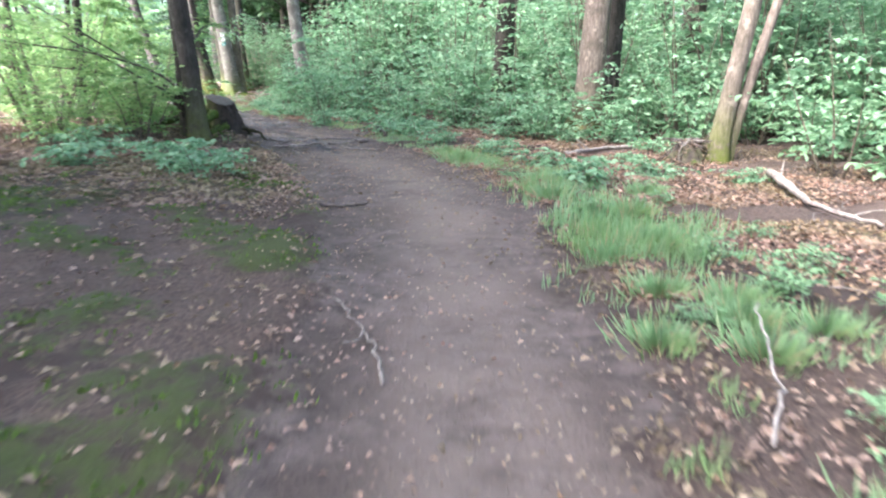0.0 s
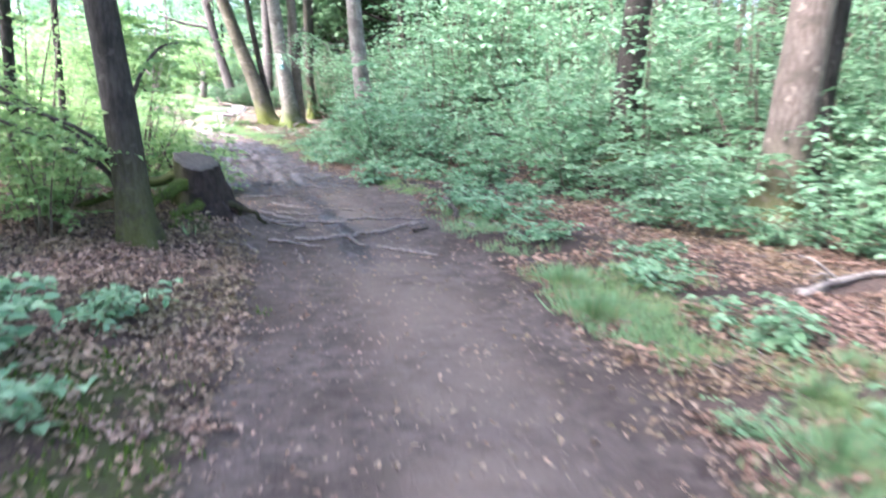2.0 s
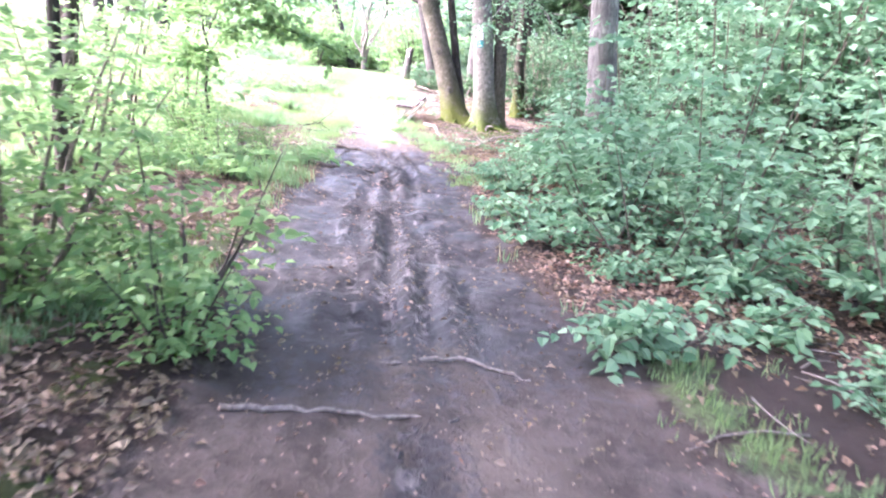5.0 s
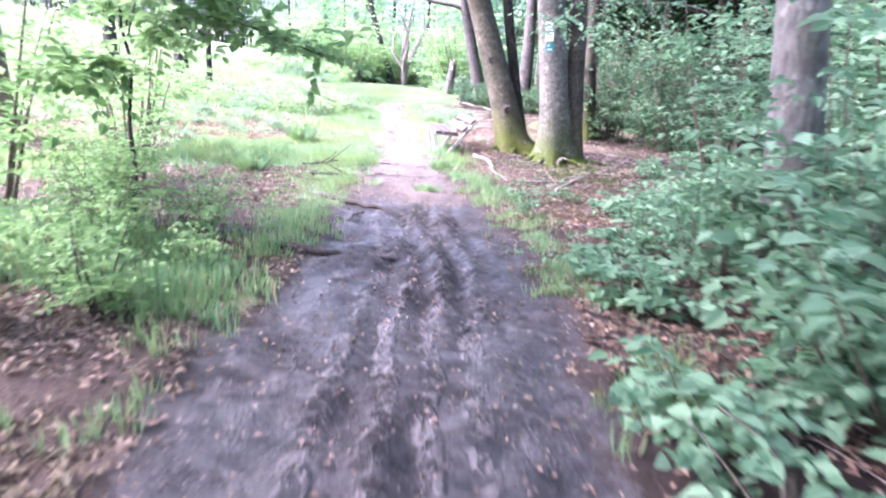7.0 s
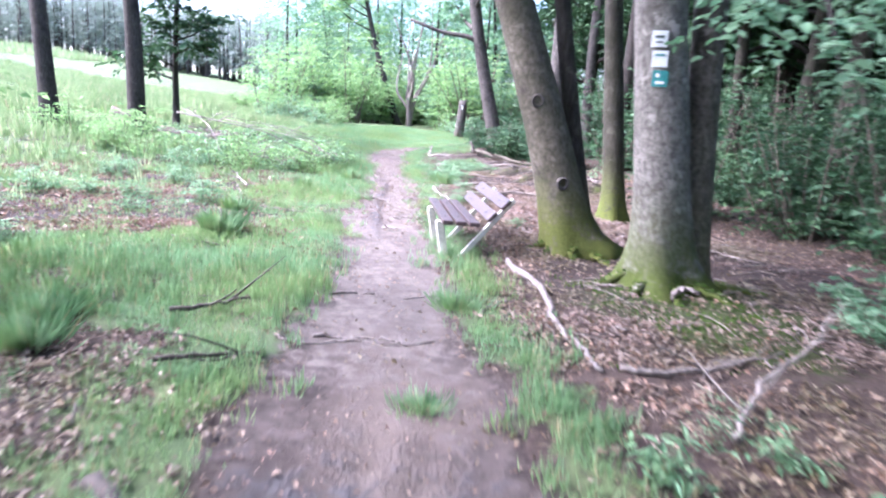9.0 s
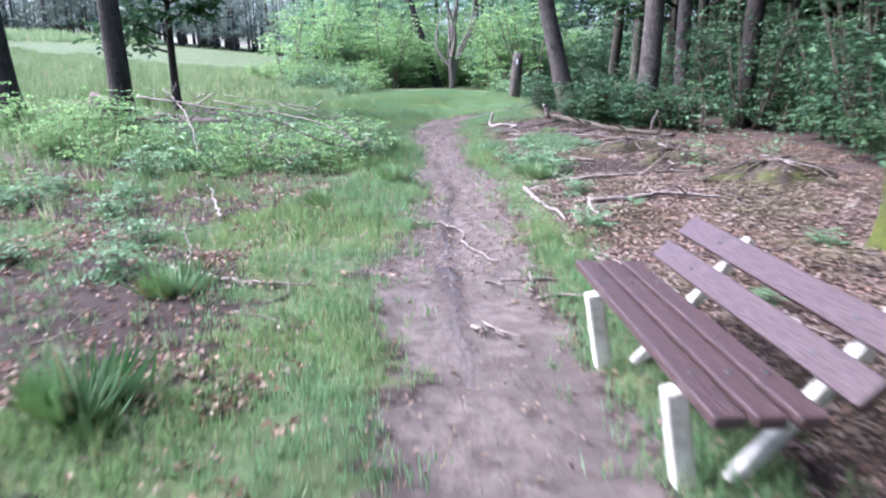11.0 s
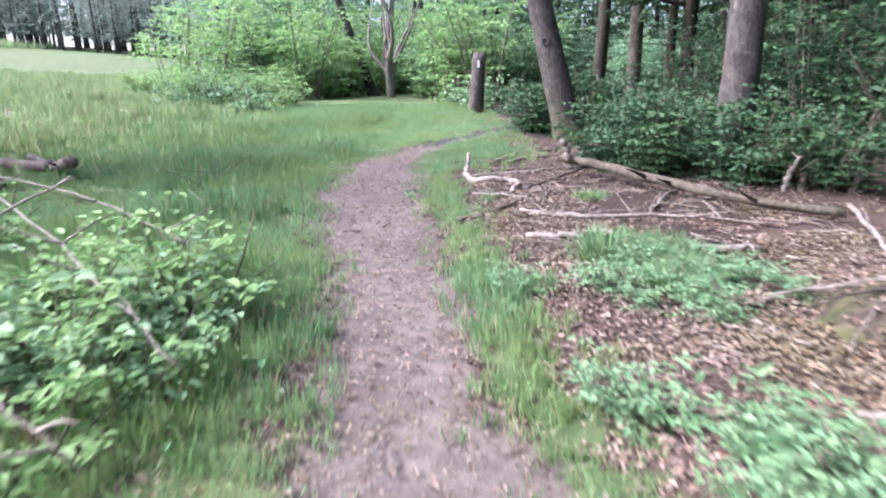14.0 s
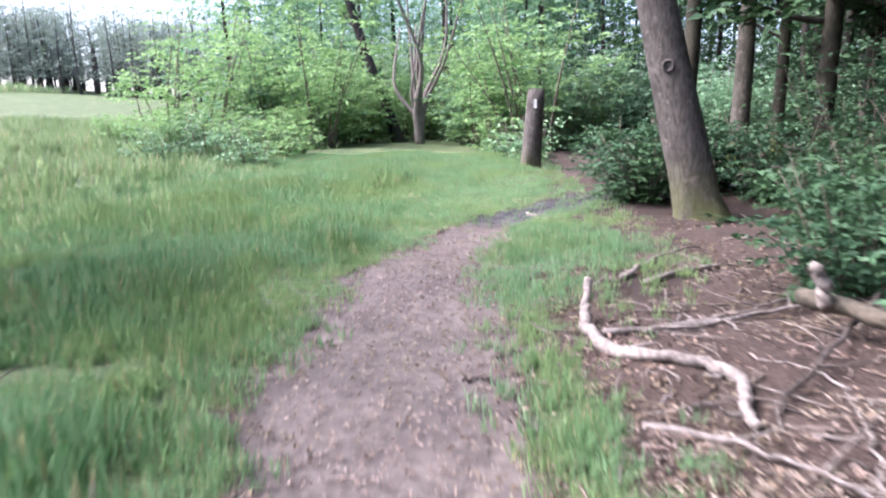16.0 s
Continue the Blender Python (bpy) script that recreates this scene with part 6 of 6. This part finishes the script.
leaf_litter("wood_chips", 13000, 26, 41, -0.9, 0.9, 9, LITTER_PALE, "pale leaf scraps and wood chips on the dry trail", 0.04, 0.7, None, 0.45)
leaf_litter("pale_litter", 50000, 20, 31, -7, -0.8, 10, LITTER_PALE, "pale dry leaves on bare patches in the grass", 0.05, 0.0)
leaf_litter("straw_litter", 24000, 20.5, 40, 0.8, 4.5, 11, LITTER_PALE, "pale dry bark strips and stalks beside the trail", 0.1, 0.0,
            lambda x, y, z: step(vnoise(x, y, 0.8, 78), 0.2, 0.45), 0.14)
leaf_litter("russet_patches", 24000, 23, 29, -6.5, -0.8, 15, LITTER_RED, "russet dry leaves on bare patches in the grass", 0.055, 0.0)
leaf_litter("tan_litter", 42000, 21.5, 35, 0.7, 4.2, 16, LITTER_PALE, "tan and pinkish dry leaves beside the trail", 0.042, 0.0)
leaf_litter("bank_litter", 34000, 6, 19, -4.8, -0.9, 12, LITTER, "thick brown dry leaves on the bank", 0.055, 0.0,
            lambda x, y, z: (1 - 0.2 * step(z["yy"], 14, 17)) * (0.5 + 0.5 * step(vnoise(x, y, 1.2, 79), 0.3, 0.6)))
leaf_litter("edge_litter", 26000, 4, 20, 1.0, 4.5, 13, LITTER_RED, "dry russet leaves under the shrubs", 0.055, 0.0)


def grass(name, n, y0, y1, u0, u1, seed, mat, label, tall, blades, width, weight):
    r, x, y = strewn(n, y0, y1, u0, u1, seed)
    z = zones(x, y)
    ok = r.uniform(0, 1, n) < weight(x, y, z)
    x, y = x[ok], y[ok]
    m = len(x)
    h = height(x, y)
    grow = 0.55 + 0.9 * vnoise(x, y, 0.7, 91)
    grow = grow * (1 + 0.3 * step(z["yy"][ok], 28.5, 32) * step(-z["u"][ok] - z["half"][ok], 0.25, 0.9) * step(vnoise(x, y, 0.6, 97), 0.15, 0.5))
    bx = np.repeat(x, blades) + r.normal(0, 0.035, m * blades)
    by = np.repeat(y, blades) + r.normal(0, 0.035, m * blades)
    base = np.stack([bx, by, np.repeat(h, blades) - 0.01], 1)
    a = r.uniform(0, 6.28, m * blades)
    out = r.uniform(0.1, 0.75, m * blades)
    way = np.stack([np.cos(a) * out, np.sin(a) * out, np.ones(m * blades)], 1)
    up = np.stack([np.cos(a), np.sin(a), np.zeros(m * blades)], 1) * -1.0
    ln = tall * np.repeat(grow, blades) * r.uniform(0.5, 1.2, m * blades)
    v, f = leaves(base, way, -up, ln, width * r.uniform(0.7, 1.3, m * blades), 0.1)
    tagged(new(name, mesh_of(name, v, f, mat, False)), label, "grass", kind="stuff")


grass("trail_grass", 120000, 1, 50, -7, 3.0, 4, GRASS, "soft green grass growing beside the trail", 0.12, 10, 0.007,
      lambda x, y, z: np.where(z["yy"] < 10, 0.75, 1.0) * (1 - 0.6 * step(-z["u"], 4, 7)) * np.clip(z["turf"] * 1.1 + 0.12 * z["trail"] * (z["yy"] > 23) * step(np.abs(z["u"]) / (z["half"] + 0.01), 0.5, 1.0), 0, 1) * (0.6 + 0.4 * step(vnoise(x, y, 1.3, 92), 0.25, 0.55)))
grass("tall_grass", 22000, 20, 46, -7, -0.6, 5, GRASS, "taller tufts of green meadow grass", 0.19, 12, 0.006,
      lambda x, y, z: z["turf"] * step(vnoise(x, y, 1.0, 93), 0.36, 0.6) * (0.12 + 0.88 * step(z["yy"], 28, 32)) * step(-z["u"] - z["half"], 0.2, 0.8))
grass("meadow_grass", 60000, 14, 60, -45, -3.5, 6, GRASS_DRY, "pale grass covering the open slope", 0.3, 7, 0.014,
      lambda x, y, z: np.clip(z["turf"] + 0.2, 0, 1) * step(-z["u"], 3.5, 8.5) * (0.5 + 0.5 * step(vnoise(x, y, 0.5, 95), 0.3, 0.6)))
grass("field_grass", 14000, 10, 100, -110, -40, 7, GRASS_DRY, "pale grass on the distant field", 0.7, 5, 0.08, lambda x, y, z: np.ones_like(x))
grass("moss_cushions", 16000, 1, 26, -5, 3, 8, MOSSY, "green moss cushions on the forest floor", 0.045, 8, 0.012, lambda x, y, z: z["moss"])


def tussock(x, y, tall, n, seed, label, mat=GRASS):
    r = np.random.default_rng(seed)
    a, q = r.uniform(0, 6.28, n), np.abs(r.normal(0, 0.08, n))
    base = np.stack([np.cos(a) * q, np.sin(a) * q, np.full(n, -0.02)], 1)
    out = r.uniform(0.2, 1.7, n)
    way = np.stack([np.cos(a) * out, np.sin(a) * out, np.ones(n)], 1)
    ln = tall * r.uniform(0.5, 1.1, n)
    v, f = leaves(base, way, np.stack([np.cos(a), np.sin(a), 0 * a], 1), ln, 0.005, 0.1)
    ob = new("grass_tuft", mesh_of("grass_tuft", v, f, mat, False))
    ob.matrix_basis = pose(x, y, ground_z(x, y))
    tagged(ob, label, "grass", kind="stuff")


for k, (x, y, t) in enumerate(((-7.9, 20.4, 0.34), (-8.3, 20.7, 0.32), (-12.45, 27.45, 0.36), (-12.7, 29.0, 0.35), (-9.9, 23.4, 0.4), (-11.0, 24.6, 0.35),
                               (4.2, 4.3, 0.2), (4.0, 3.6, 0.18), (4.5, 3.9, 0.22), (4.3, 5.2, 0.18), (3.0, 9.3, 0.26), (2.8, 9.9, 0.24), (-5.75, 21.3, 0.14), (-6.5, 22.9, 0.25), (-13.9, 36.0, 0.2), (-13.1, 33.9, 0.34), (-12.8, 33.7, 0.36), (-12.5, 33.5, 0.32), (-13.0, 33.5, 0.34), (-12.6, 33.9, 0.33), (-12.2, 33.3, 0.28), (-12.4, 32.9, 0.3), (-11.1, 30.1, 0.34), (-11.4, 30.4, 0.36))):
    tussock(x, y, t * 0.82, 340, 500 + k, "rough tuft of long green grass", GRASS)

scatter("weed", 2.2, 7.6, 1.15, 2.5, 0.55, (0.3, 0.6), 26)
scatter("weed", 24.5, 28, 1.6, 4.0, 1.0, (0.2, 0.4), 6)
for k in range(14):
    x, y = world_of(rng.uniform(2.2, 8), rng.uniform(1.1, 2.6))
    tussock(x, y, rng.uniform(0.13, 0.2), 220, 560 + k, "small tuft of green grass beside the trail", GRASS)
